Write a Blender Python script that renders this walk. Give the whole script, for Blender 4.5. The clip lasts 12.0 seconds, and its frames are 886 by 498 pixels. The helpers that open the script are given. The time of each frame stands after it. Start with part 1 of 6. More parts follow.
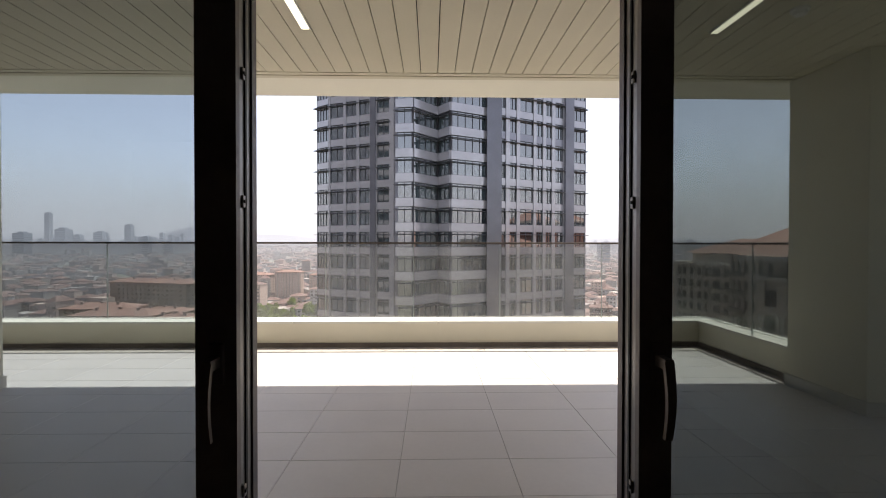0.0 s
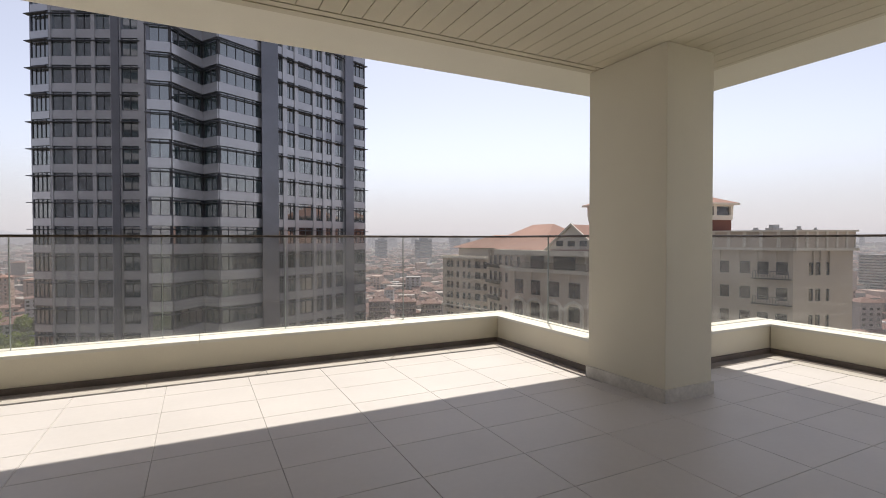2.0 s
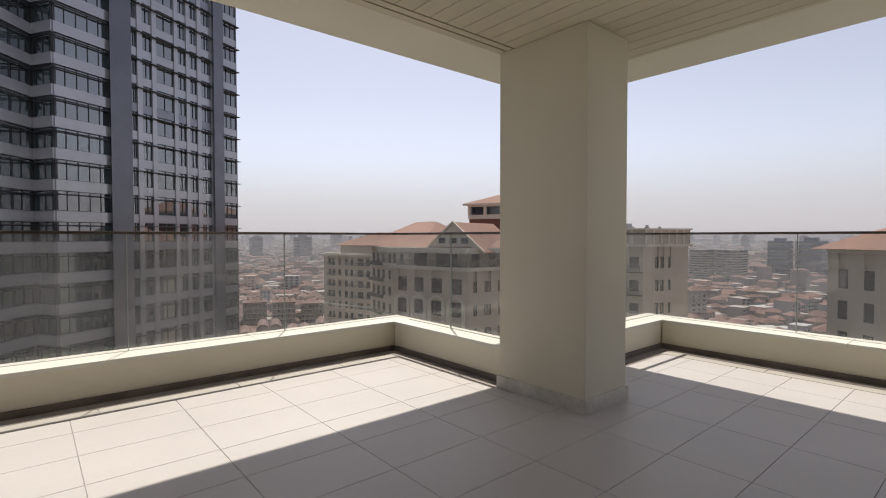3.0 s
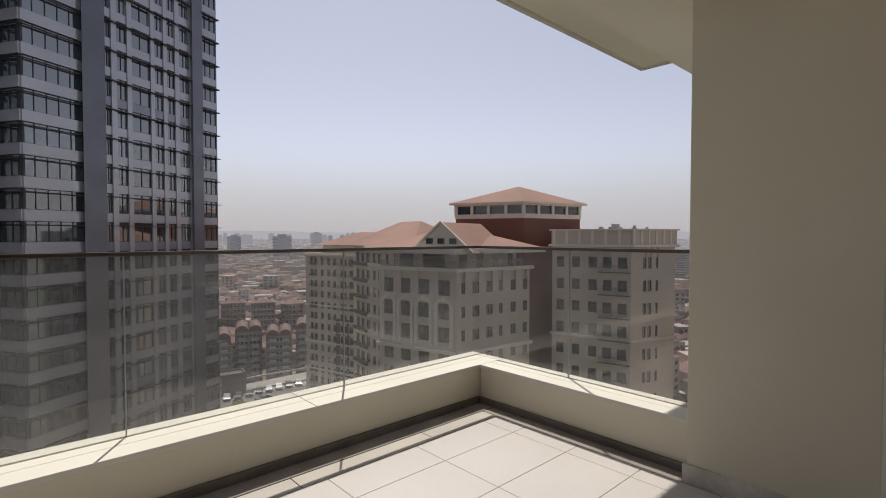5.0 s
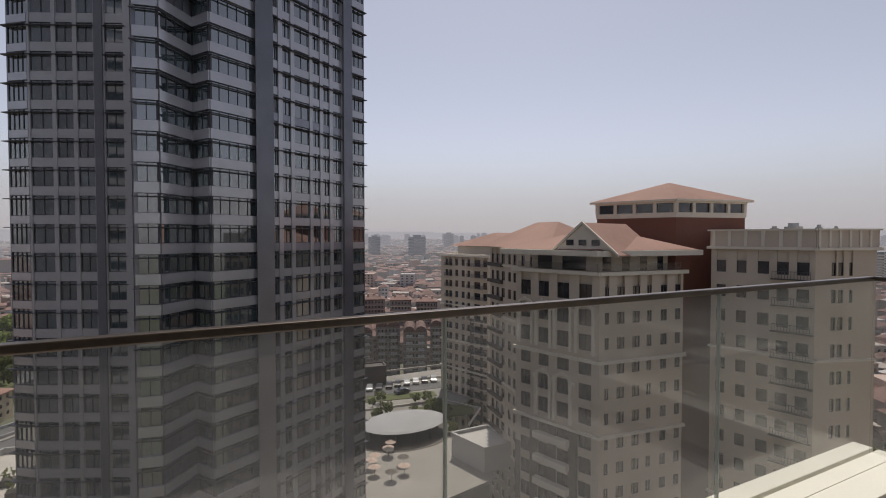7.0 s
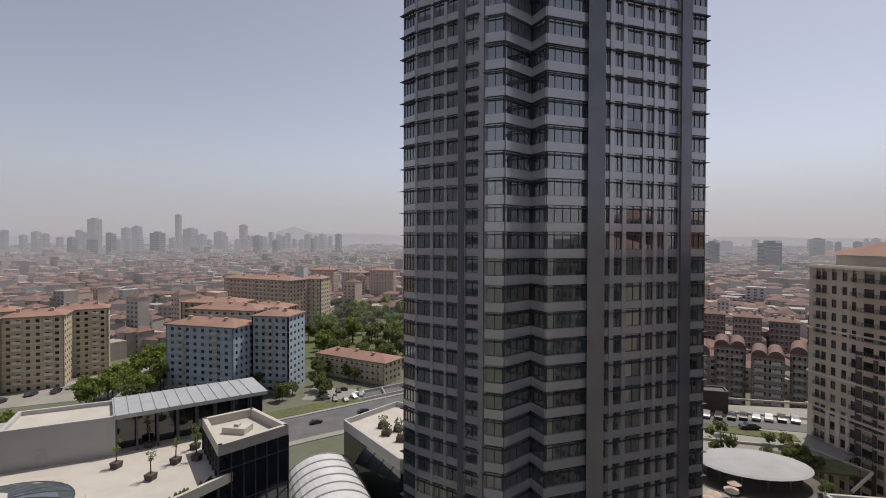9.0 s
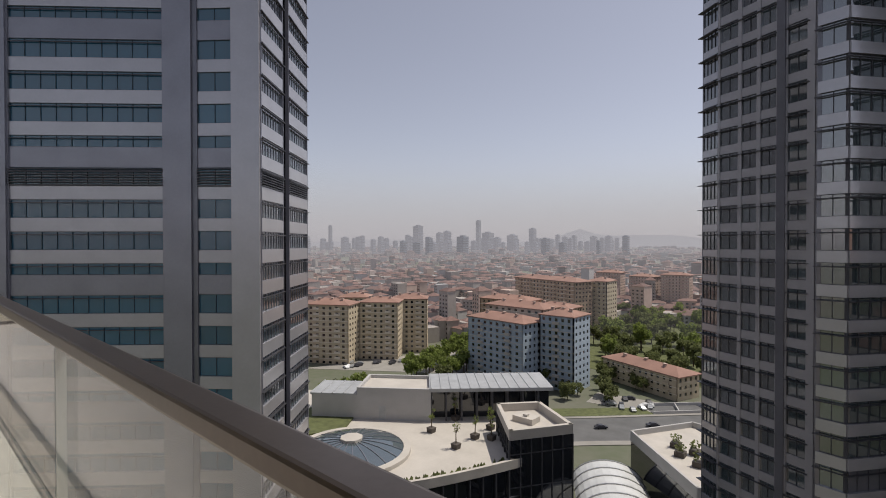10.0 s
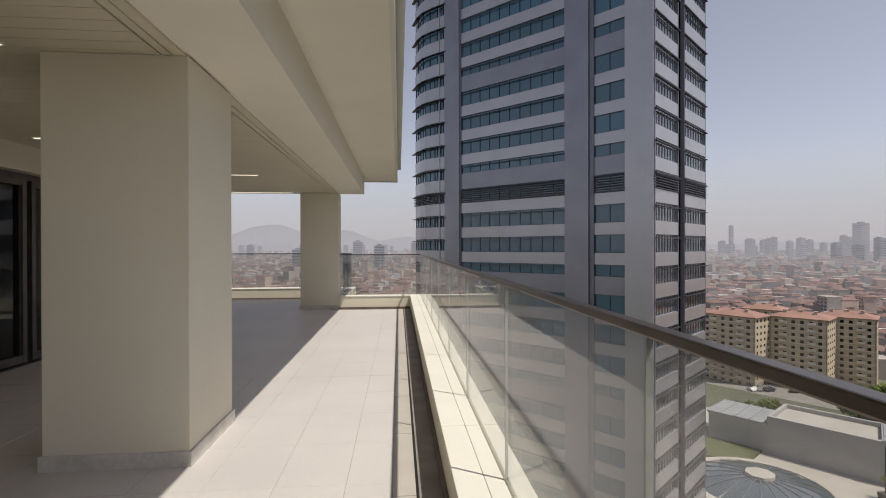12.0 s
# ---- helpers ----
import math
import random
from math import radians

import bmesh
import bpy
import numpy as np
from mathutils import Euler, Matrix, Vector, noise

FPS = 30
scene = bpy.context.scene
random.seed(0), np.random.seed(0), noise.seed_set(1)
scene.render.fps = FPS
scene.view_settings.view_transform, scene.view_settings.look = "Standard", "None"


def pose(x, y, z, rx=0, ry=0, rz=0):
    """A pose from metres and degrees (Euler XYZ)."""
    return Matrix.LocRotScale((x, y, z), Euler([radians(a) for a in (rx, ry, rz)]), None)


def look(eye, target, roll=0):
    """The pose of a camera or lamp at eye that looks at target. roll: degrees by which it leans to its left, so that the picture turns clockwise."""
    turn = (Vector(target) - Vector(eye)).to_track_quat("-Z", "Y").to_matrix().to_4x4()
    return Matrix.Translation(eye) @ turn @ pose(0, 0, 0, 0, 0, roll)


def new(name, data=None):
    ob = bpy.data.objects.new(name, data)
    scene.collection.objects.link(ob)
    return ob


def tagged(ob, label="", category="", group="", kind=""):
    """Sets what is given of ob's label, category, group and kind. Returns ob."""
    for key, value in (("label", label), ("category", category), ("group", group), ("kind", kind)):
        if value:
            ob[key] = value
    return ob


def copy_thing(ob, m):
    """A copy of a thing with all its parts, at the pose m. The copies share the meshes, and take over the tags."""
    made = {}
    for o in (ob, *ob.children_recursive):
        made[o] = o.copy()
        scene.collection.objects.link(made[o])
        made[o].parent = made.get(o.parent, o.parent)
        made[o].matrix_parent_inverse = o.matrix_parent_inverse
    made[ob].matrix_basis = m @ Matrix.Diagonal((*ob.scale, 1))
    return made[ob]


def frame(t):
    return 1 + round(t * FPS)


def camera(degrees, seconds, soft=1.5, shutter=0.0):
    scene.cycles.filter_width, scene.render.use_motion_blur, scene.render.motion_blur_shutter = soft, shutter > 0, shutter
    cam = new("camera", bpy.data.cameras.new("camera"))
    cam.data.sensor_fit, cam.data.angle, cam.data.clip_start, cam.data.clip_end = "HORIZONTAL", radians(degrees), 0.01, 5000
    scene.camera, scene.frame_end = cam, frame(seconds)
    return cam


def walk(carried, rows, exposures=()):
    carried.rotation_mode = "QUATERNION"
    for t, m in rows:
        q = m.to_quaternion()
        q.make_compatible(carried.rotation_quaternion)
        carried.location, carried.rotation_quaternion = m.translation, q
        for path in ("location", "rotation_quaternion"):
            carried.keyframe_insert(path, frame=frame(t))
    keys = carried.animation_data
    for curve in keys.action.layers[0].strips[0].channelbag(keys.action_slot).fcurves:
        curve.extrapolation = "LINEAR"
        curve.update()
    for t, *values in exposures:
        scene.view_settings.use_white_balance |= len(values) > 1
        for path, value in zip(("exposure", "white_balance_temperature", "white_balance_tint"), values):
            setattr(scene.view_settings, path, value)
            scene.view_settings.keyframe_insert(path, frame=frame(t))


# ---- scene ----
LENS = 84.04
cam = camera(LENS, 12.0, soft=1.0)
# seconds, x, y, z, yaw, pitch, roll
PATH = [
    (0, 0.300, 0.200, 1.189, -1.32, -0.69, -0.08),
    (0.5, 0.299, 0.402, 1.174, -3.28, -0.81, -0.08),
    (1, 0.342, 0.717, 1.177, -6.47, -0.93, -0.07),
    (1.5, 0.302, 0.858, 1.154, -13.94, -1.04, -0.05),
    (2, 0.355, 1.126, 1.158, -26.59, -1.12, 0.05),
    (2.5, 0.472, 1.382, 1.136, -36.83, -1.29, -0.01),
    (4.5, 0.611, 2.850, 1.279, -42.70, -1.56, 0.07),
    (5, 0.653, 3.257, 1.279, -42.45, -1.52, -0.03),
    (5.5, 0.664, 3.667, 1.314, -40.37, -1.52, -0.15),
    (6, 0.692, 4.102, 1.338, -35.87, -1.51, -0.13),
    (6.5, 0.620, 4.511, 1.357, -31.92, -1.52, -0.08),
    (8.5, 0.061, 5.604, 1.555, -3.95, -1.16, 0.03),
    (9, 0.020, 5.793, 1.505, 9.19, -0.85, -0.12),
    (9.5, 0.034, 5.889, 1.425, 26.10, -0.74, 0.13),
    (10, 0.041, 5.895, 1.338, 41.59, -0.61, 0.07),
    (10.5, 0.029, 5.812, 1.356, 54.85, -0.53, 0.01),
    (11, -0.030, 5.733, 1.362, 64.01, -0.48, -0.05),
    (11.5, -0.088, 5.668, 1.360, 74.57, -0.40, -0.15),
    (12, -0.037, 5.592, 1.352, 84.85, -0.20, 0.12),
]

walk(cam, [(t, pose(x, y, z, 90 + p, r, w)) for t, x, y, z, w, p, r in PATH],
     exposures=[(0, 1.3), (1.0, 1.0), (1.5, 0.82), (2.0, 0.62), (2.7, 0.44), (4.3, 0.2), (6.5, 0.0), (8.5, -0.02), (9.5, 0.0), (10.5, 0.08), (12.0, 0.18)])

# ---- light ----
SUN = Vector((0.83, 1.27, 2.92)).normalized()
world = bpy.data.worlds.new("sky")
scene.world = world
world.use_nodes = True
wn = world.node_tree.nodes
sky = wn.new("ShaderNodeTexSky")
sky.sky_type = "NISHITA"
sky.sun_disc = False
sky.sun_elevation = math.asin(SUN.z)
sky.sun_rotation = math.atan2(SUN.x, SUN.y)
sky.altitude = 100
sky.air_density = 1.0
sky.dust_density = 1.0
sky.ozone_density = 3.5
wn["Background"].inputs["Strength"].default_value = 0.105
hazy = wn.new("ShaderNodeHueSaturation")
hazy.inputs["Saturation"].default_value = 0.52
warm = wn.new("ShaderNodeMix")
warm.data_type, warm.blend_type = "RGBA", "MULTIPLY"
warm.inputs["Factor"].default_value = 1.0
warm.inputs["B"].default_value = (1.06, 0.985, 0.985, 1)
world.node_tree.links.new(sky.outputs[0], hazy.inputs["Color"])
world.node_tree.links.new(hazy.outputs[0], warm.inputs["A"])
world.node_tree.links.new(warm.outputs["Result"], wn["Background"].inputs["Color"])
sun_data = bpy.data.lights.new("sun", "SUN")
sun_data.energy = 3.5
sun_data.angle = radians(0.6)
sun_data.color = (1.0, 0.93, 0.82)
sun = new("sun", sun_data)
sun.matrix_world = look(SUN * 50, (0, 0, 0))


# ---- materials ----
def shader(name):
    m = bpy.data.materials.new(name)
    m.use_nodes = True
    t = m.node_tree
    return m, t.nodes, t.links, t.nodes["Principled BSDF"]


def surface(name, base, rough=0.6, vary=0.12, scale=3.0, fine=60.0, bump=0.05, metal=0.0, per_piece=0.0, tint=None, stretch=(1, 1, 1), spec=0.5):
    """A surface whose colour wavers at two scales, with fine relief."""
    m, n, l, b = shader(name)
    co = n.new("ShaderNodeNewGeometry")
    mp = n.new("ShaderNodeMapping")
    mp.inputs["Scale"].default_value = stretch
    l.new(co.outputs["Position"], mp.inputs["Vector"])
    n1, n2 = n.new("ShaderNodeTexNoise"), n.new("ShaderNodeTexNoise")
    n1.inputs["Scale"].default_value, n1.inputs["Detail"].default_value = scale, 5
    n2.inputs["Scale"].default_value, n2.inputs["Detail"].default_value = fine, 3
    for k in (n1, n2):
        l.new(mp.outputs[0], k.inputs["Vector"])
    mix = n.new("ShaderNodeMath")
    mix.operation = "MULTIPLY_ADD"
    l.new(n2.outputs["Fac"], mix.inputs[0])
    mix.inputs[1].default_value = 0.35
    l.new(n1.outputs["Fac"], mix.inputs[2])
    val = mix.outputs[0]
    if per_piece:
        oi = n.new("ShaderNodeObjectInfo")
        ad = n.new("ShaderNodeMath")
        ad.operation = "MULTIPLY_ADD"
        l.new(oi.outputs["Random"], ad.inputs[0])
        ad.inputs[1].default_value = per_piece
        l.new(val, ad.inputs[2])
        val = ad.outputs[0]
    ramp = n.new("ShaderNodeValToRGB")
    c = Vector(base)
    d = Vector(tint) if tint else c * (1 - 2 * vary)
    e = c * (1 + vary)
    ramp.color_ramp.elements[0].position, ramp.color_ramp.elements[1].position = 0.35, 1.0 + per_piece * 0.5
    ramp.color_ramp.elements[0].color = (*[max(0, v) for v in d], 1)
    ramp.color_ramp.elements[1].color = (*[min(1, v) for v in e], 1)
    l.new(val, ramp.inputs["Fac"])
    l.new(ramp.outputs["Color"], b.inputs["Base Color"])
    b.inputs["Roughness"].default_value = rough
    b.inputs["Metallic"].default_value = metal
    b.inputs["Specular IOR Level"].default_value = spec
    if bump:
        bp = n.new("ShaderNodeBump")
        bp.inputs["Strength"].default_value = bump
        bp.inputs["Distance"].default_value = 0.01
        l.new(mix.outputs[0], bp.inputs["Height"])
        l.new(bp.outputs[0], b.inputs["Normal"])
    return m


def clear_glass(name, tint, gloss=1.0, base=0.025, dust=0.0):
    """A pane: light goes straight through, tinted at each face, and glances off more the flatter it meets the glass."""
    m, n, l, b = shader(name)
    out = n["Material Output"]
    tr, gl, lw, mx = n.new("ShaderNodeBsdfTransparent"), n.new("ShaderNodeBsdfGlossy"), n.new("ShaderNodeLayerWeight"), n.new("ShaderNodeMixShader")
    tr.inputs["Color"].default_value = (*tint, 1)
    gl.inputs["Color"].default_value = (gloss, gloss, gloss, 1)
    gl.inputs["Roughness"].default_value = 0.0
    pw, ma = n.new("ShaderNodeMath"), n.new("ShaderNodeMath")
    pw.operation, ma.operation = "POWER", "MULTIPLY_ADD"
    pw.inputs[1].default_value = 4.5
    ma.inputs[1].default_value, ma.inputs[2].default_value = 0.55, base
    lw.inputs["Blend"].default_value = 0.5
    l.new(lw.outputs["Facing"], pw.inputs[0])
    l.new(pw.outputs[0], ma.inputs[0])
    l.new(ma.outputs[0], mx.inputs[0])
    l.new(tr.outputs[0], mx.inputs[1])
    l.new(gl.outputs[0], mx.inputs[2])
    last = mx
    if dust:
        df, tl, h, md = n.new("ShaderNodeBsdfDiffuse"), n.new("ShaderNodeBsdfTranslucent"), n.new("ShaderNodeMixShader"), n.new("ShaderNodeMixShader")
        h.inputs[0].default_value = 0.5
        l.new(df.outputs[0], h.inputs[1])
        l.new(tl.outputs[0], h.inputs[2])
        geo, nz, mr = n.new("ShaderNodeNewGeometry"), n.new("ShaderNodeTexNoise"), n.new("ShaderNodeMapRange")
        nz.inputs["Scale"].default_value, nz.inputs["Detail"].default_value = 2.5, 6
        l.new(geo.outputs["Position"], nz.inputs["Vector"])
        l.new(nz.outputs["Fac"], mr.inputs["Value"])
        mr.inputs["From Min"].default_value, mr.inputs["From Max"].default_value = 0.35, 0.75
        mr.inputs["To Min"].default_value, mr.inputs["To Max"].default_value = dust * 0.6, dust * 1.6
        l.new(mr.outputs[0], md.inputs[0])
        l.new(mx.outputs[0], md.inputs[1])
        l.new(h.outputs[0], md.inputs[2])
        last = md
    l.new(last.outputs[0], out.inputs["Surface"])
    n.remove(b)
    return m


def dark_glass(name, base, rough=0.04, vary=0.5, ior=1.6):
    """Opaque mirror-like facade glass; each pane differs a little."""
    m, n, l, b = shader(name)
    oi, geo, ad, ramp = n.new("ShaderNodeObjectInfo"), n.new("ShaderNodeNewGeometry"), n.new("ShaderNodeMath"), n.new("ShaderNodeValToRGB")
    ad.operation = "ADD"
    l.new(oi.outputs["Random"], ad.inputs[0])
    l.new(geo.outputs["Random Per Island"], ad.inputs[1])
    fr = n.new("ShaderNodeMath")
    fr.operation = "FRACT"
    l.new(ad.outputs[0], fr.inputs[0])
    l.new(fr.outputs[0], ramp.inputs["Fac"])
    c = Vector(base)
    ramp.color_ramp.elements[0].color = (*(c * (1 - vary)), 1)
    ramp.color_ramp.elements[1].color = (*(c * (1 + vary)), 1)
    l.new(ramp.outputs["Color"], b.inputs["Base Color"])
    b.inputs["Roughness"].default_value = rough
    b.inputs["Metallic"].default_value = 0.0
    b.inputs["Specular IOR Level"].default_value = 0.8
    b.inputs["IOR"].default_value = ior
    return m


M_TILE = surface("porcelain_tile", (0.555, 0.528, 0.515), 0.45, 0.05, 1.2, 30, 0.02, per_piece=0.12)
M_JOINT = surface("tile_joint", (0.40, 0.385, 0.375), 0.9, 0.2, 5, 60, 0.1)
M_PLASTER = surface("cream_plaster", (0.73, 0.685, 0.56), 0.85, 0.07, 0.6, 120, 0.12)
# plaster colour lightened to hold the floor's bounced light on beams and soffit
M_PLASTER_BOUNCE = surface("bounce_lit_cream_plaster", (0.86, 0.815, 0.69), 0.85, 0.05, 0.6, 120, 0.08)
M_CAP = surface("cream_coping", (0.70, 0.685, 0.615), 0.7, 0.05, 1.4, 80, 0.08)
M_PLINTH = surface("pale_marble", (0.62, 0.59, 0.54), 0.4, 0.16, 5, 40, 0.03)
M_PLANK = surface("ceiling_plank", (0.68, 0.62, 0.47), 0.5, 0.04, 1.5, 50, 0.02)
M_GAP = surface("plank_gap", (0.05, 0.045, 0.035), 0.9, 0.2, 5, 40, 0.0)
M_SKIRT = surface("dark_brown_skirting", (0.17, 0.14, 0.125), 0.7, 0.2, 4, 60, 0.1)
M_GUTTER = surface("dark_gutter", (0.29, 0.255, 0.235), 0.75, 0.2, 4, 60, 0.1)
M_STRIP = surface("grey_drain_cover", (0.47, 0.44, 0.40), 0.55, 0.08, 3, 60, 0.05)
M_RAIL = surface("bronze_rail", (0.14, 0.115, 0.098), 0.34, 0.12, 8, 120, 0.02, metal=0.85)
M_RAILGLASS = clear_glass("rail_glass", (0.90, 0.90, 0.89), 1.0, 0.035, 0.05)
M_GLASSEDGE = surface("glass_edge", (0.34, 0.38, 0.36), 0.2, 0.1, 5, 40, 0)
M_FRAME = surface("dark_bronze_frame", (0.12, 0.10, 0.095), 0.45, 0.2, 6, 90, 0.03, metal=0.2)
M_SEAL = surface("black_seal", (0.01, 0.01, 0.01), 0.7, 0.2, 6, 60, 0)
M_TRACK = surface("grey_aluminium_edge", (0.22, 0.21, 0.20), 0.35, 0.12, 6, 80, 0.02, metal=0.7)
M_STEEL = surface("brushed_steel", (0.45, 0.44, 0.43), 0.3, 0.12, 9, 150, 0.02, metal=0.9)
M_DOORGLASS = clear_glass("tinted_door_glass", (0.62, 0.66, 0.68), 1.0, 0.03)
M_DOORGLASS_DARK = clear_glass("dark_tinted_door_glass", (0.40, 0.43, 0.43), 1.0, 0.04)
# unseen room surfaces, lightened to bounce daylight onto the door frames
M_INWALL = surface("bounce_room_paint", (0.80, 0.77, 0.71), 0.85, 0.04, 1, 80, 0.05)
M_INFLOOR = surface("pale_bounce_parquet", (0.42, 0.33, 0.24), 0.35, 0.15, 2, 40, 0.03)
M_LED = bpy.data.materials.new("led_diffuser")
M_LED.use_nodes = True
M_LED.node_tree.nodes["Principled BSDF"].inputs["Base Color"].default_value = (0.9, 0.88, 0.8, 1)
M_LED.node_tree.nodes["Principled BSDF"].inputs["Emission Color"].default_value = (1, 0.86, 0.62, 1)
M_LED.node_tree.nodes["Principled BSDF"].inputs["Emission Strength"].default_value = 1.1
M_WHITE = surface("white_plastic", (0.8, 0.8, 0.78), 0.5, 0.03, 5, 60, 0)

M_T_WHITE = surface("pale_grey_cladding", (0.47, 0.46, 0.48), 0.24, 0.06, 0.25, 3, 0.0, metal=0.5)
M_T_GREY = surface("dark_grey_cladding", (0.19, 0.19, 0.215), 0.26, 0.10, 0.3, 4, 0.0, metal=0.5)
M_T_MID = surface("mid_grey_cladding", (0.29, 0.29, 0.325), 0.26, 0.08, 0.3, 4, 0.0, metal=0.5)
M_T_GLASS = dark_glass("tower_glass", (0.045, 0.062, 0.07), ior=2.3)
M_T_TEAL = dark_glass("teal_tower_glass", (0.022, 0.10, 0.16), vary=0.2, ior=1.65)
M_T_RIBFRAME = surface("blue_black_ribbon_frame", (0.03, 0.06, 0.08), 0.3, 0.1, 1, 10, 0)
M_T_FRAME = surface("window_frame_grey", (0.06, 0.06, 0.07), 0.5, 0.1, 1, 10, 0)
M_FIN = surface("sunshade_metal", (0.07, 0.07, 0.08), 0.4, 0.1, 1, 10, 0, metal=0.4)
M_BEIGE = surface("beige_render", (0.54, 0.46, 0.38), 0.85, 0.06, 0.15, 3, 0.02)
M_STONE = surface("pale_stone_trim", (0.68, 0.62, 0.53), 0.8, 0.06, 0.3, 4, 0.02)
M_BROWN = surface("red_brown_render", (0.20, 0.085, 0.06), 0.8, 0.12, 0.2, 3, 0.02)
M_DARKSTONE = surface("dark_stone_base", (0.09, 0.075, 0.065), 0.7, 0.2, 0.3, 3, 0.02)
M_ROOF = surface("terracotta_roof", (0.31, 0.18, 0.14), 0.85, 0.15, 0.12, 2.5, 0.1)
# estate render darkened to put the shade on its fronts into the colour
M_ESTATE = surface("shade_darkened_render", (0.30, 0.265, 0.245), 0.85, 0.08, 0.2, 3, 0)
M_DARKROOF = surface("dark_brown_roof", (0.17, 0.10, 0.085), 0.8, 0.15, 0.12, 2.5, 0.05)
M_CANOPY = surface("matte_grey_canopy", (0.36, 0.36, 0.37), 0.75, 0.08, 0.3, 3, 0.02)
M_TOWNROOF = surface("weathered_town_roof", (0.21, 0.125, 0.105), 0.85, 0.3, 0.03, 0.6, 0.0)
M_WIN = dark_glass("house_window_glass", (0.02, 0.02, 0.025), 0.08)
M_BLUE = surface("blue_render", (0.36, 0.43, 0.50), 0.85, 0.06, 0.2, 3, 0)
M_CREAMBLD = surface("ochre_render", (0.52, 0.44, 0.32), 0.85, 0.07, 0.2, 3, 0)
M_TAN = surface("tan_render", (0.42, 0.31, 0.22), 0.85, 0.07, 0.2, 3, 0)
M_PINK = surface("pinkish_render", (0.52, 0.40, 0.34), 0.85, 0.07, 0.2, 3, 0)
M_CONC = surface("pale_roof_deck", (0.50, 0.465, 0.42), 0.8, 0.08, 0.25, 3, 0.02)
M_LIGHTWALL = surface("light_grey_wall", (0.46, 0.45, 0.44), 0.7, 0.06, 0.3, 3, 0)
M_ZINC = surface("zinc_roof", (0.42, 0.43, 0.44), 0.5, 0.1, 0.5, 4, 0, metal=0.2)
M_BLACKGLASS = dark_glass("black_curtain_glass", (0.012, 0.014, 0.018), 0.03)
M_VAULT = surface("translucent_vault_glazing", (0.62, 0.63, 0.63), 0.3, 0.1, 0.4, 4, 0)
M_GRASS = surface("lawn", (0.115, 0.13, 0.05), 0.95, 0.25, 0.6, 12, 0.2)


def foliage(name, base, through_light):
    """Leaves that also let sunlight through."""
    m = surface(name, base, 0.7, 0.35, 0.35, 6, 0.0, spec=0.25)
    n, l = m.node_tree.nodes, m.node_tree.links
    b, out = n["Principled BSDF"], n["Material Output"]
    tl, mx, rp = n.new("ShaderNodeBsdfTranslucent"), n.new("ShaderNodeMixShader"), n["Color Ramp"]
    l.new(rp.outputs["Color"], tl.inputs["Color"])
    mx.inputs[0].default_value = through_light
    l.new(b.outputs[0], mx.inputs[1])
    l.new(tl.outputs[0], mx.inputs[2])
    l.new(mx.outputs[0], out.inputs["Surface"])
    return m


M_LEAF = foliage("foliage", (0.20, 0.225, 0.09), 0.5)
M_LEAF2 = foliage("fresh_foliage", (0.27, 0.33, 0.09), 0.5)
M_BARK = surface("bark", (0.12, 0.09, 0.06), 0.9, 0.2, 5, 40, 0.1)
M_ASPHALT = surface("asphalt", (0.13, 0.13, 0.13), 0.9, 0.15, 0.2, 6, 0.05)
M_PAVE = surface("pale_paving", (0.29, 0.275, 0.25), 0.85, 0.12, 0.15, 4, 0.05)
M_LAND = surface("city_ground", (0.15, 0.135, 0.12), 0.95, 0.25, 0.012, 0.25, 0.0, tint=(0.07, 0.10, 0.04))
M_BOXWALL = surface("town_walls", (0.40, 0.36, 0.33), 0.9, 0.2, 0.02, 0.4, 0)
M_HILL = surface("wooded_hill", (0.10, 0.12, 0.11), 0.95, 0.2, 0.004, 0.05, 0)
M_FARTOWER = surface("distant_tower_cladding", (0.22, 0.25, 0.29), 0.5, 0.2, 0.01, 0.2, 0)
M_CAR_W = surface("white_car_paint", (0.75, 0.75, 0.75), 0.3, 0.03, 1, 10, 0)
M_CAR_D = surface("dark_car_paint", (0.05, 0.05, 0.06), 0.3, 0.1, 1, 10, 0)
M_CAR_S = surface("silver_car_paint", (0.4, 0.41, 0.42), 0.3, 0.05, 1, 10, 0, metal=0.5)


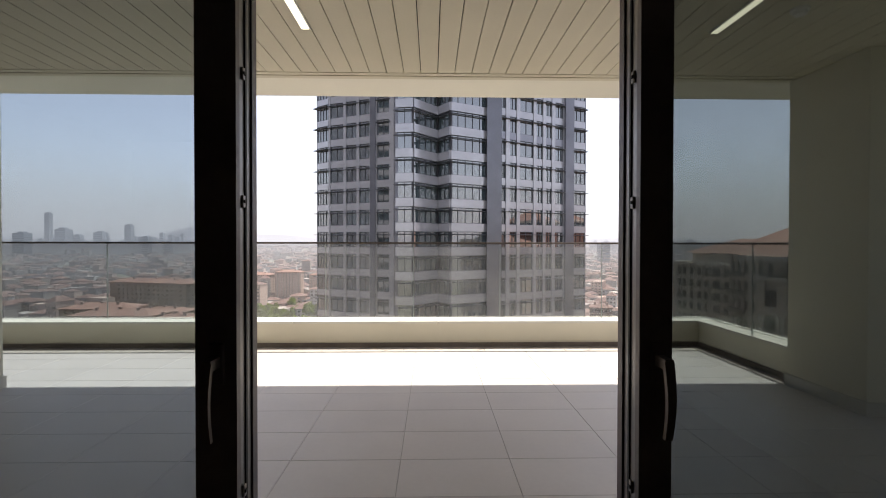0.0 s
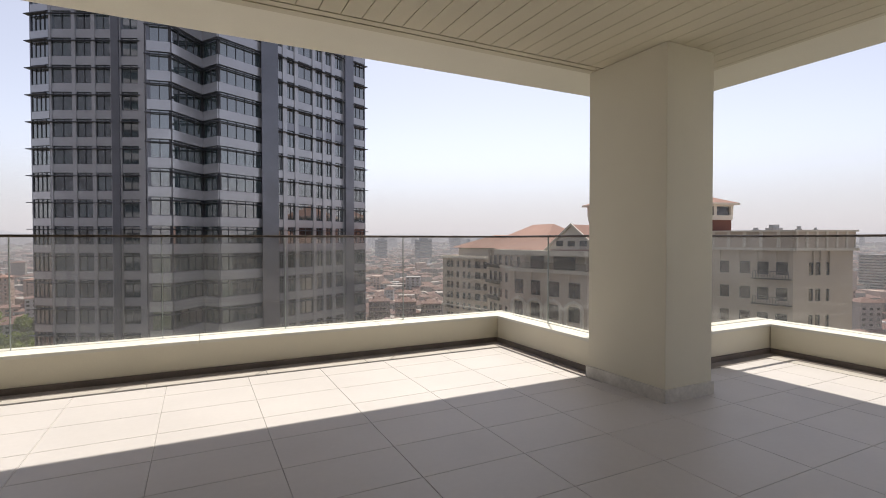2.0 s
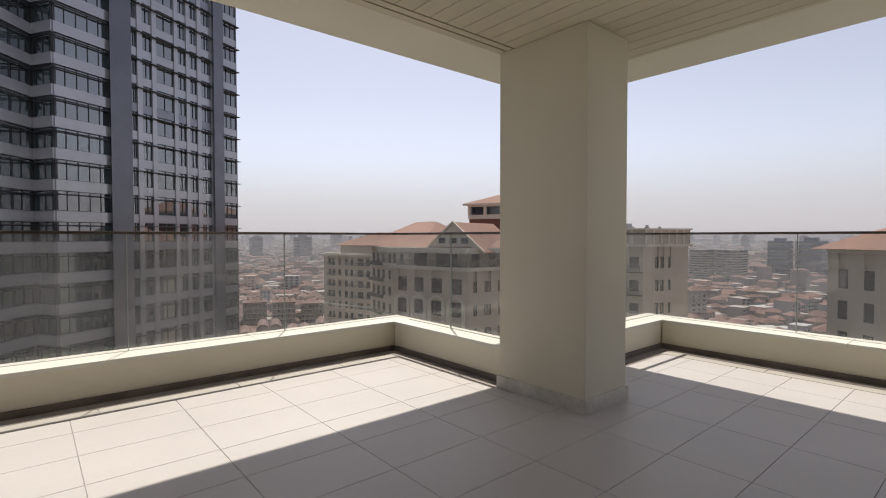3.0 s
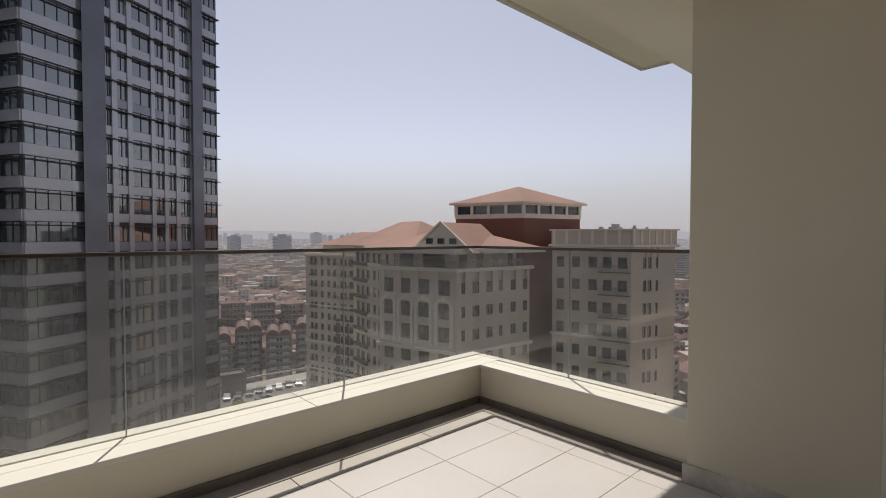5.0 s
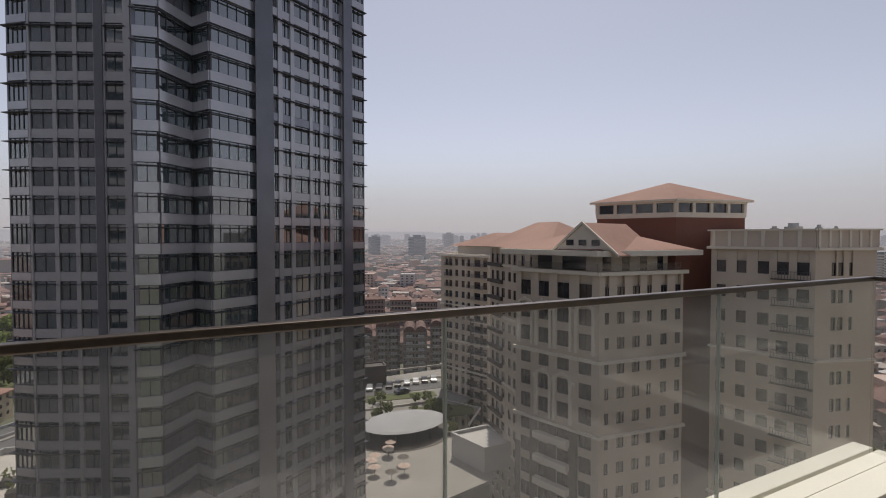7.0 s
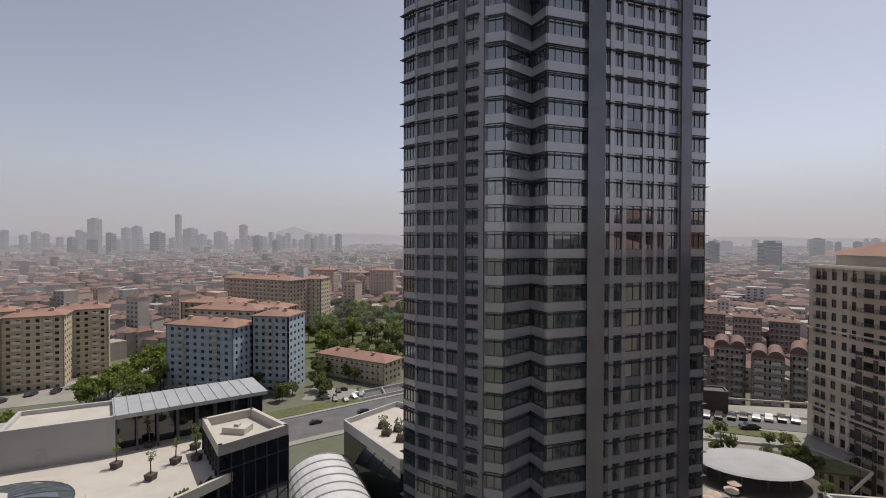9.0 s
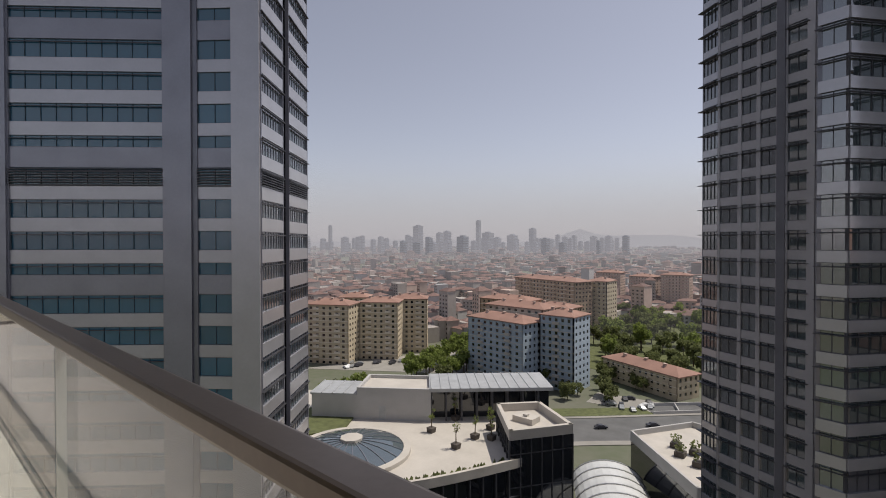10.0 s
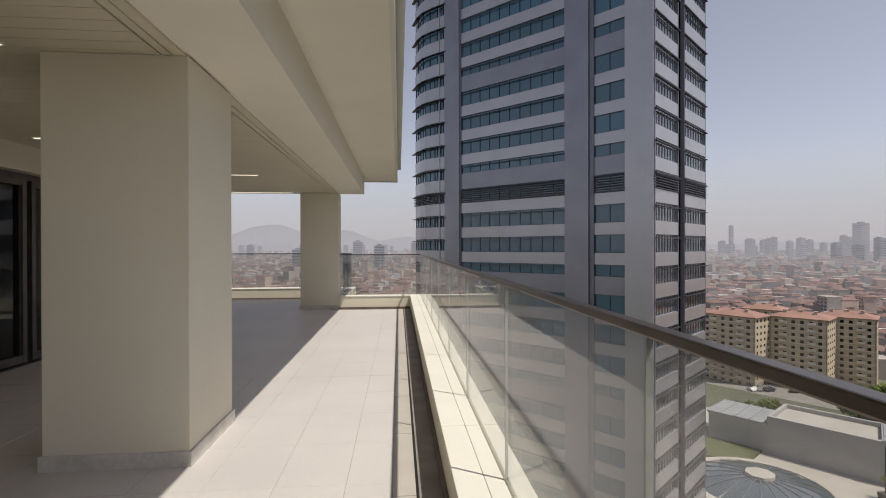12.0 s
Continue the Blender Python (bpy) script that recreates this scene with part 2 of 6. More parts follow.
# ---- mesh helpers ----
class Mesh:
    """Collects boxes, prisms and quads into one mesh."""

    def __init__(self):
        self.v, self.f, self.m = [], [], []

    def add(self, verts, faces, mat=0):
        k = len(self.v)
        self.v += [tuple(p) for p in verts]
        self.f += [tuple(i + k for i in q) for q in faces]
        self.m += [mat] * len(faces)

    def box(self, x0, x1, y0, y1, z0, z1, mat=0):
        self.add([(x0, y0, z0), (x1, y0, z0), (x1, y1, z0), (x0, y1, z0), (x0, y0, z1), (x1, y0, z1), (x1, y1, z1), (x0, y1, z1)],
                 [(0, 3, 2, 1), (4, 5, 6, 7), (0, 1, 5, 4), (1, 2, 6, 5), (2, 3, 7, 6), (3, 0, 4, 7)], mat)

    def slab(self, o, u, n, u0, u1, n0, n1, z0, z1, mat=0):
        """A box along the level directions u and n from the plan point o."""
        c = [(o[0] + u[0] * a + n[0] * b, o[1] + u[1] * a + n[1] * b) for a, b in ((u0, n0), (u1, n0), (u1, n1), (u0, n1))]
        self.prism(c, z0, z1, mat)

    def prism(self, plan, z0, z1, mat=0):
        k = len(plan)
        area = sum(plan[i][0] * plan[(i + 1) % k][1] - plan[(i + 1) % k][0] * plan[i][1] for i in range(k))
        if area < 0:
            plan = plan[::-1]
        self.add([(x, y, z0) for x, y in plan] + [(x, y, z1) for x, y in plan],
                 [tuple(range(k))[::-1], tuple(range(k, 2 * k))] + [(i, (i + 1) % k, k + (i + 1) % k, k + i) for i in range(k)], mat)

    def hip(self, plan, z0, z1, inset, mat=0):
        """A roof over a four-cornered plan, drawn in towards its ridge."""
        c = [sum(p[i] for p in plan) / 4 for i in (0, 1)]
        a, b = Vector(plan[1]) - Vector(plan[0]), Vector(plan[2]) - Vector(plan[1])
        if a.length >= b.length:
            r = a.normalized() * max(0.01, a.length / 2 - inset)
        else:
            r = b.normalized() * max(0.01, b.length / 2 - inset)
            plan = plan[1:] + plan[:1]
        e0, e1 = (c[0] - r.x, c[1] - r.y, z1), (c[0] + r.x, c[1] + r.y, z1)
        self.add([(*p, z0) for p in plan] + [e0, e1], [(0, 1, 5, 4), (2, 3, 4, 5), (1, 2, 5), (3, 0, 4), (3, 2, 1, 0)], mat)

    def data(self, name, mats, bevel=0.0):
        me = bpy.data.meshes.new(name)
        me.from_pydata(self.v, [], self.f)
        for m in mats:
            me.materials.append(m)
        me.polygons.foreach_set("material_index", self.m)
        me.update()
        bm = bmesh.new()
        bm.from_mesh(me)
        if bevel:
            bmesh.ops.bevel(bm, geom=list(bm.edges), offset=bevel, segments=2, affect="EDGES", profile=0.6)
        bmesh.ops.recalc_face_normals(bm, faces=bm.faces)
        bm.to_mesh(me)
        bm.free()
        return me

    def make(self, name, mats, parent=None, label="", category="", group="", kind="", bevel=0.0):
        mats = mats if isinstance(mats, (list, tuple)) else [mats]
        ob = new(name, self.data(name, mats, bevel))
        ob.parent = parent
        return tagged(ob, label, category, group, kind)


def boxes(*bs):
    m = Mesh()
    for b in bs:
        m.box(*b)
    return m


def thing(name, at, label, category, group="", kind=""):
    e = new(name)
    e.empty_display_size = 0.2
    e.location = at
    return tagged(e, label, category, group, kind)


def put(mesh, name, mats, parent, label="", kind="", bevel=0.0):
    """A part in world coordinates under an Empty."""
    ob = mesh.make(name, mats, parent, label, kind=kind, bevel=bevel)
    top = parent
    off = Vector(parent.location)
    while top.parent:
        top = top.parent
        off += Vector(top.location)
    ob.matrix_parent_inverse = Matrix.Translation(-off)
    return ob


# ---- terrace structure ----
XL, XR = -13.2, 5.59          # inner faces of the wing parapets
YF, YW = 5.84, 4.11            # inner faces of the front parapet and of the wing fronts
BL, BR = -10.94, 3.40         # inner faces of the bay's side parapets
WALL_Y = 1.30                 # outer face of the house
HOUSE_L, HOUSE_R = -10.4, 2.45
CEIL = 2.54
SOFFIT = 2.94
SLAB_BACK = -5.0

floor_m = boxes((XL - 0.1, XR + 0.1, SLAB_BACK, YW + 0.1, -0.25, -0.0045), (BL - 0.1, BR + 0.1, YW + 0.1, YF + 0.2, -0.25, -0.0046))
floor = floor_m.make("floor", M_JOINT, label="pale grey porcelain tiled terrace floor with dark joints", category="floor", kind="structure")

parapet_plan = [("front", BL - 0.28, BR + 0.28, YF, YF + 0.34), ("side_r", BR, BR + 0.28, 4.272, YF), ("side_l", BL - 0.28, BL, 4.282, YF),
                ("wing_front_r", 3.81, XR + 0.33, YW, YW + 0.33), ("wing_front_l", XL - 0.33, -11.43, YW, YW + 0.33),
                ("wing_side_r", XR, XR + 0.33, SLAB_BACK, YW), ("wing_side_l", XL - 0.33, XL, SLAB_BACK, YW)]
for tag, x0, x1, y0, y1 in parapet_plan:
    boxes((x0 + 0.01, x1 - 0.01, y0 + 0.012 * (y1 - y0 < 0.5), y1 - 0.012 * (y1 - y0 < 0.5), -0.6, 0.262)).make("wall_parapet_" + tag, M_PLASTER, label="low cream plastered terrace parapet wall", category="parapet", kind="structure")


def coping(x0, x1, y0, y1, along_x, slot=0.20):
    """Coping stones with open joints, in two strips on either side of the glass slot."""
    n = max(1, round(((x1 - x0) if along_x else (y1 - y0)) / 1.6))
    for i in range(n):
        if along_x:
            a, b = x0 + (x1 - x0) * i / n, x0 + (x1 - x0) * (i + 1) / n
            strips = ((a + 0.002, b - 0.002, y0, y0 + slot * 0.62), (a + 0.002, b - 0.002, y0 + slot * 0.62 + 0.002, y0 + slot), (a + 0.002, b - 0.002, y0 + slot + 0.022, y1))
        else:
            a, b = y0 + (y1 - y0) * i / n, y0 + (y1 - y0) * (i + 1) / n
            strips = ((x0, x0 + slot * 0.62, a + 0.002, b - 0.002), (x0 + slot * 0.62 + 0.002, x0 + slot, a + 0.002, b - 0.002), (x0 + slot + 0.022, x1, a + 0.002, b - 0.002))
        for s in strips:
            boxes((*s, 0.263, 0.29)).make("coping_stone", M_CAP, label="cream coping slab on the terrace parapet", category="coping", kind="structure", bevel=0.004)


coping(BL - 0.28, BR + 0.28, YF, YF + 0.34, True, 0.229)
coping(BR, BR + 0.28, 4.273, YF - 0.001, False, 0.189)
coping(BL - 0.28, BL, 4.283, YF - 0.001, False, 0.069)
coping(3.82, XR + 0.33, YW, YW + 0.33, True)
coping(XL - 0.33, -11.45, YW, YW + 0.33, True)
coping(XR, XR + 0.33, SLAB_BACK, YW - 0.001, False)
coping(XL - 0.33, XL, SLAB_BACK, YW - 0.001, False)

# gutter and drain cover round the floor's edge
g = boxes((BL, BR, YF - 0.138, YF, -0.0044, -0.002), (BR - 0.12, BR, 4.29, YF - 0.15, -0.0044, -0.002), (BL, BL + 0.12, 4.29, YF - 0.15, -0.0044, -0.002),
          (3.85, XR, YW - 0.14, YW, -0.0044, -0.002), (XR - 0.14, XR, SLAB_BACK, YW - 0.14, -0.0044, -0.002),
          (XL, -11.45, YW - 0.14, YW, -0.0044, -0.002), (XL, XL + 0.14, SLAB_BACK, YW - 0.14, -0.0044, -0.002))
g.make("gutter", M_GUTTER, label="dark brown drain gutter along the parapet foot", category="gutter", kind="structure")
# flat black strip: the shade inside an open slot put into colour
boxes((BL, BR, YF - 0.1545, YF - 0.1385, -0.0044, -0.0036)).make("gutter_slot", M_SEAL, label="narrow black strip imitating the shade in a drain slot", category="drain slot", kind="structure")
sk = boxes((BL, BR, YF - 0.012, YF + 0.011, -0.002, 0.045), (BR - 0.012, BR + 0.009, 4.29, YF - 0.013, -0.002, 0.045), (BL - 0.009, BL + 0.012, 4.29, YF - 0.013, -0.002, 0.045),
           (3.85, XR, YW - 0.012, YW + 0.011, -0.002, 0.045), (XR - 0.012, XR + 0.009, SLAB_BACK, YW - 0.013, -0.002, 0.045),
           (XL, -11.45, YW - 0.012, YW + 0.011, -0.002, 0.045), (XL - 0.009, XL + 0.012, SLAB_BACK, YW - 0.013, -0.002, 0.045))
sk.make("baseboard", M_SKIRT, label="dark brown skirting at the parapet foot", category="skirting", kind="structure")
x = BL + 0.13
while x < BR - 0.2:
    w = min(0.9, BR - 0.13 - x)
    boxes((x, x + w - 0.006, YF - 0.285, YF - 0.155, -0.0044, 0.001)).make("drain_cover", M_STRIP, label="grey stone drain cover strip beside the gutter", category="drain cover", kind="structure", bevel=0.002)
    x += w
y = SLAB_BACK
while y < YW - 0.3:
    boxes((XR - 0.27, XR - 0.145, y, y + 0.894, -0.0044, 0.001)).make("drain_cover", M_STRIP, label="grey stone drain cover strip beside the gutter", category="drain cover", kind="structure", bevel=0.002)
    y += 0.9

# columns with marble plinths
for cx0, cx1, cy0, cy1 in ((3.30, 3.80, 3.51, 4.27), (-3.99, -3.21, 3.44, 4.30), (-11.42, -10.98, 3.46, 4.28)):
    c = thing("column", ((cx0 + cx1) / 2, (cy0 + cy1) / 2, 0), "square cream plastered column with a marble plinth", "column", "terrace columns", "structure")
    put(boxes((cx0, cx1, cy0, cy1, 0.0, CEIL)), "shaft", M_PLASTER, c, bevel=0.006)
    put(boxes((cx0 - 0.016, cx1 + 0.016, cy0 - 0.016, cy1 + 0.016, -0.011, 0.095)), "plinth", M_PLINTH, c, "pale veined marble plinth", bevel=0.004)

# roof: beams, outer soffit, fascia
BX0, BX1 = -11.30, 4.74
boxes((BX0, BX1, 4.28, 4.82, CEIL + 0.016, 3.6)).make("beam_front", M_PLASTER_BOUNCE, label="cream plastered beam along the terrace front", category="beam", kind="structure")
boxes((4.18, BX1, SLAB_BACK, 4.28, CEIL + 0.016, 3.6)).make("beam_side_r", M_PLASTER_BOUNCE, label="cream plastered beam along the side terrace", category="beam", kind="structure")
boxes((BX0, BX0 + 0.57, SLAB_BACK, 4.28, CEIL + 0.016, 3.6)).make("beam_side_l", M_PLASTER_BOUNCE, label="cream plastered beam along the side terrace", category="beam", kind="structure")
boxes((BX0 - 0.66, BX1 + 0.66, 4.82, 5.53, SOFFIT, 3.6), (BX1, BX1 + 0.66, SLAB_BACK, 4.82, SOFFIT, 3.6), (BX0 - 0.66, BX0, SLAB_BACK, 4.82, SOFFIT, 3.6)).make("ceiling_soffit", M_PLASTER_BOUNCE, label="cream soffit under the roof edge", category="soffit", kind="structure")
boxes((BX0 - 0.70, BX1 + 0.70, 5.53, 5.57, SOFFIT - 0.02, 3.6), (BX1 + 0.66, BX1 + 0.70, SLAB_BACK, 5.53, SOFFIT - 0.02, 3.6), (BX0 - 0.70, BX0 - 0.66, SLAB_BACK, 5.53, SOFFIT - 0.02, 3.6),
      (BX0 - 0.78, BX1 + 0.78, 5.57, 5.65, SOFFIT + 0.3, 3.7), (BX1 + 0.70, BX1 + 0.78, SLAB_BACK, 5.57, SOFFIT + 0.3, 3.7), (BX0 - 0.78, BX0 - 0.70, SLAB_BACK, 5.57, SOFFIT + 0.3, 3.7)).make("trim_fascia", M_CAP, label="cream stepped fascia of the roof edge", category="fascia", kind="structure")
boxes((BX0 - 0.7, BX1 + 0.7, SLAB_BACK, 5.55, 3.6, 3.75)).make("ceiling_roof_slab", M_PLASTER, label="cream roof slab over the terrace", category="roof", kind="structure")

# plank ceiling: backing with grooves
boxes((BX0 + 0.57, 4.18, WALL_Y, 4.28, CEIL + 0.03, CEIL + 0.06)).make("ceiling_backing", M_GAP, label="dark backing above the ceiling planks", category="ceiling", kind="structure")
pl = Mesh()
LED_X = [2.10 - 2.59 * i for i in range(6)]
LED_Y0, LED_Y1 = 1.70, 3.32
k, x = 0, BX0 + 0.58
while x < 4.17:
    x1 = min(x + 0.129, 4.175)
    pl.box(x, x1, WALL_Y + 0.002, 4.13, CEIL + 0.002, CEIL + 0.028)
    x += 0.135
pl.box(BX0 + 0.58, 4.175, 4.145, 4.20, CEIL + 0.002, CEIL + 0.028)
pl.box(BX0 + 0.58, 4.175, 4.212, 4.279, CEIL + 0.0, CEIL + 0.028)
pl.make("ceiling", M_PLANK, label="cream slatted plank ceiling over the terrace", category="ceiling", kind="structure")
for x in LED_X:
    e = thing("ceiling_light", (x, 2.5, CEIL), "long warm white linear light let into the planks", "ceiling light", "linear ceiling lights")
    put(boxes((x - 0.03, x + 0.03, LED_Y0, LED_Y1, CEIL - 0.012, CEIL + 0.0015)), "frame", M_WHITE, e, bevel=0.002)
    put(boxes((x - 0.022, x + 0.022, LED_Y0 + 0.01, LED_Y1 - 0.01, CEIL - 0.015, CEIL - 0.0125)), "diffuser", M_LED, e, "glowing warm diffuser")
    if x > 1.5:
        d = thing("smoke_detector", (2.42, 3.0, CEIL), "small round white smoke detector on the plank ceiling", "smoke detector")
        for nm, r, z0, z1 in (("base", 0.05, CEIL - 0.012, CEIL + 0.002), ("cap", 0.035, CEIL - 0.035, CEIL - 0.012)):
            mm = Mesh()
            mm.prism([(2.42 + r * math.cos(a * math.pi / 12), 3.0 + r * math.sin(a * math.pi / 12)) for a in range(24)], z0, z1)
            put(mm, nm, M_WHITE, d)

# ---- glass balustrade: one thing per side, panes and rail as parts ----
def balustrade(x0, y0, x1, y1, panes, cuts=()):
    a, b = Vector((x0, y0)), Vector((x1, y1))
    u = (b - a).normalized()
    n = Vector((-u.y, u.x))
    L = (b - a).length
    e = thing("balustrade", ((x0 + x1) / 2, (y0 + y1) / 2, 0.29), "frameless glass balustrade with a bronze handrail on the parapet", "balustrade", "glass balustrades")
    m = Mesh()
    m.slab(a, u, n, -0.016, L + 0.016, -0.017, 0.017, 1.178, 1.200)
    put(m, "handrail", M_RAIL, e, "brown bronze handrail", bevel=0.004)
    cuts = [0.0] + (list(cuts) or [L * i / panes for i in range(1, panes)]) + [L]
    for i in range(len(cuts) - 1):
        s0, s1 = cuts[i] + 0.006, cuts[i + 1] - 0.006
        m = Mesh()
        m.slab(a, u, n, s0, s1, -0.0075, 0.0075, 0.268, 1.180)
        p = put(m, "pane", M_RAILGLASS, e, "slightly grey clear glass pane")
        p.visible_shadow = False
        if i:
            m = Mesh()
            m.slab(a, u, n, s0 - 0.009, s0 - 0.003, -0.007, 0.007, 0.268, 1.178)
            put(m, "pane_joint", M_GLASSEDGE, e)


GY, GR, GL, GO = YF + 0.24, BR + 0.20, BL - 0.20, 0.211
JOINTS = [2.35, 1.12, 0.08] + [-0.96 - 1.28 * i for i in range(8)]
balustrade(GR, GY, GL, GY, 0, [GR - x for x in JOINTS])
balustrade(GR, GY, GR, 4.29, 0, [0.90])
balustrade(GL, GY, GL, 4.29, 0, [0.90])
balustrade(3.83, YW + GO, XR + GO, YW + GO, 2)
balustrade(XR + GO, YW + GO, XR + GO, SLAB_BACK, 7)
balustrade(-11.45, YW + GO, XL - GO, YW + GO, 2)
balustrade(XL - GO, YW + GO, XL - GO, SLAB_BACK, 7)

# ---- house behind the terrace ----
DOORS = [(-1.55, 1.95, 2.24), (-8.6, -5.0, 2.24)]
hw = Mesh()
edges = [HOUSE_L]
for a, b, h in sorted(DOORS):
    hw.box(edges[-1], a, WALL_Y - 0.25, WALL_Y, -0.011, CEIL + 0.3)
    hw.box(a, b, WALL_Y - 0.25, WALL_Y, h, CEIL + 0.3)
    edges.append(b)
hw.box(edges[-1], HOUSE_R, WALL_Y - 0.25, WALL_Y, -0.011, CEIL + 0.3)
hw.make("wall_north", M_PLASTER, label="cream plastered house wall with door openings", category="wall", kind="structure")
boxes((HOUSE_R - 0.25, HOUSE_R, SLAB_BACK, WALL_Y - 0.25, -0.011, CEIL + 0.3)).make("wall_east", M_PLASTER, label="cream plastered house wall", category="wall", kind="structure")
boxes((HOUSE_L, HOUSE_L + 0.25, SLAB_BACK, WALL_Y - 0.25, -0.011, CEIL + 0.3)).make("wall_west", M_PLASTER, label="cream plastered house wall", category="wall", kind="structure")
boxes((HOUSE_L, HOUSE_R, SLAB_BACK - 0.25, SLAB_BACK, -0.25, CEIL + 1.1)).make("wall_south", M_INWALL, label="painted back wall of the room", category="wall", kind="structure")
boxes((-4.2, -4.0, SLAB_BACK, WALL_Y - 0.25, -0.011, CEIL + 0.3)).make("wall_partition", M_INWALL, label="painted partition between the rooms", category="wall", kind="structure")
boxes((HOUSE_L + 0.25, HOUSE_R - 0.25, SLAB_BACK, WALL_Y - 0.25, CEIL + 0.1, CEIL + 0.2)).make("ceiling_room", M_INWALL, label="plain painted room ceiling", category="ceiling", kind="structure")
boxes((HOUSE_L + 0.25, HOUSE_R - 0.25, SLAB_BACK, WALL_Y - 0.25, -0.011, 0.004)).make("floor_room", M_INFLOOR, label="unseen wooden room floor, lightened to bounce light", category="floor", kind="structure")


# ---- sliding doors ----
def frame_bar(x0, x1, z0, z1, y0=1.06, y1=1.139):
    return boxes((x0, x1, y0, y1, z0, z1))


for a, b, h in DOORS:
    e = thing("door_frame", ((a + b) / 2, 1.13, 0), "dark bronze metal frame of a terrace sliding door", "door frame", "terrace door frames", "structure")
    for nm, m in (("jamb", frame_bar(a, a + 0.06, 0, h)), ("jamb", frame_bar(b - 0.06, b, 0, h)), ("head", frame_bar(a + 0.06, b - 0.06, h - 0.08, h)), ("sill", frame_bar(a + 0.06, b - 0.06, -0.01, 0.012))):
        put(m, nm, M_FRAME, e)
    put(boxes((a, b, 1.140, 1.298, -0.011, 0.006)), "threshold", M_TRACK, e, "grey metal threshold with tracks", bevel=0.002)


def leaf(x0, x1, h, handle_x, edge_dir, y0=1.14, glass=None):
    """A glazed door leaf; edge_dir is +1 if its free edge is at x1, -1 if at x0, 0 if none."""
    e = thing("sliding_door", ((x0 + x1) / 2, y0 + 0.06, 0), "dark bronze framed glass terrace door standing open", "sliding door", "terrace doors")
    sw = 0.078 if edge_dir > 0 else 0.064
    for sx0, sx1 in ((x0, x0 + sw), (x1 - sw, x1)):
        m = Mesh()
        m.box(sx0, sx1, y0, y0 + 0.018, 0.02, h)
        m.box(sx0 + 0.004, sx1 - 0.004, y0 + 0.018, y0 + 0.085, 0.02, h, 1)
        m.box(sx0 + 0.001, sx1 - 0.001, y0 + 0.050, y0 + 0.058, 0.02, h, 2)
        m.box(sx0, sx1, y0 + 0.085, y0 + 0.11, 0.02, h)
        put(m, "stile", [M_FRAME, M_TRACK, M_SEAL], e)
    for z0, z1, nm in ((0.02, 0.11, "bottom_rail"), (h - 0.07, h, "top_rail")):
        put(boxes((x0 + sw, x1 - sw, y0 + 0.002, y0 + 0.108, z0, z1)), nm, M_FRAME, e)
    put(boxes((x0 + sw, x1 - sw, y0 + 0.045, y0 + 0.057, 0.11, h - 0.07)), "pane", glass or M_DOORGLASS, e, "dark tinted glass pane")
    if edge_dir:
        ex = x1 if edge_dir > 0 else x0
        for z in (0.70, 1.27, 1.52, 1.98):
            m = boxes((ex - 0.003, ex + 0.003, y0 + 0.029, y0 + 0.041, z - 0.012, z + 0.012))
            p = put(m, "lock_keep", M_TRACK, e, "small steel lock keep", bevel=0.002)
            m = Mesh()
            m.prism([(ex + edge_dir * 0.003, y0 + 0.030), (ex + edge_dir * 0.005, y0 + 0.030), (ex + edge_dir * 0.005, y0 + 0.040), (ex + edge_dir * 0.003, y0 + 0.040)], z - 0.003, z + 0.003)
            put(m, "lock_pin", M_SEAL, e)
    if handle_x is not None:
        hx, hz = handle_x, 0.965
        hd = put(boxes((hx - 0.014, hx + 0.014, y0 - 0.008, y0 + 0.001, hz - 0.045, hz + 0.035)), "handle", M_FRAME, e, "dark metal lever handle turned down", bevel=0.003)
        grip = Mesh()
        n = 9
        ring = []
        for i in range(n):
            s = i / (n - 1)
            z = hz - 0.145 * s + 0.006
            yy = y0 - 0.045 - 0.012 * math.sin(math.pi * s)
            w = 0.009 - 0.002 * s
            ring.append([(hx - w, yy - 0.005, z), (hx + w, yy - 0.005, z), (hx + w, yy + 0.006, z), (hx - w, yy + 0.006, z)])
        v = [p for r in ring for p in r]
        f = [(3, 2, 1, 0), tuple(4 * (n - 1) + i for i in range(4))]
        for i in range(n - 1):
            f += [(4 * i + j, 4 * i + (j + 1) % 4, 4 * (i + 1) + (j + 1) % 4, 4 * (i + 1) + j) for j in range(4)]
        grip.add(v, f)
        grip.box(hx - 0.008, hx + 0.008, y0 - 0.05, y0 - 0.007, hz - 0.010, hz + 0.010)
        put(grip, "grip", M_RAIL, e, "curved bronze grip")
    return e


leaf(-1.38, -0.07, 2.15, -0.105, 1)
leaf(0.702, 1.90, 2.15, 0.737, -1, glass=M_DOORGLASS_DARK)
for x0, x1 in ((-8.54, -7.5), (-7.42, -6.3), (-6.22, -5.06)):
    leaf(x0, x1, 2.15, None, 0)

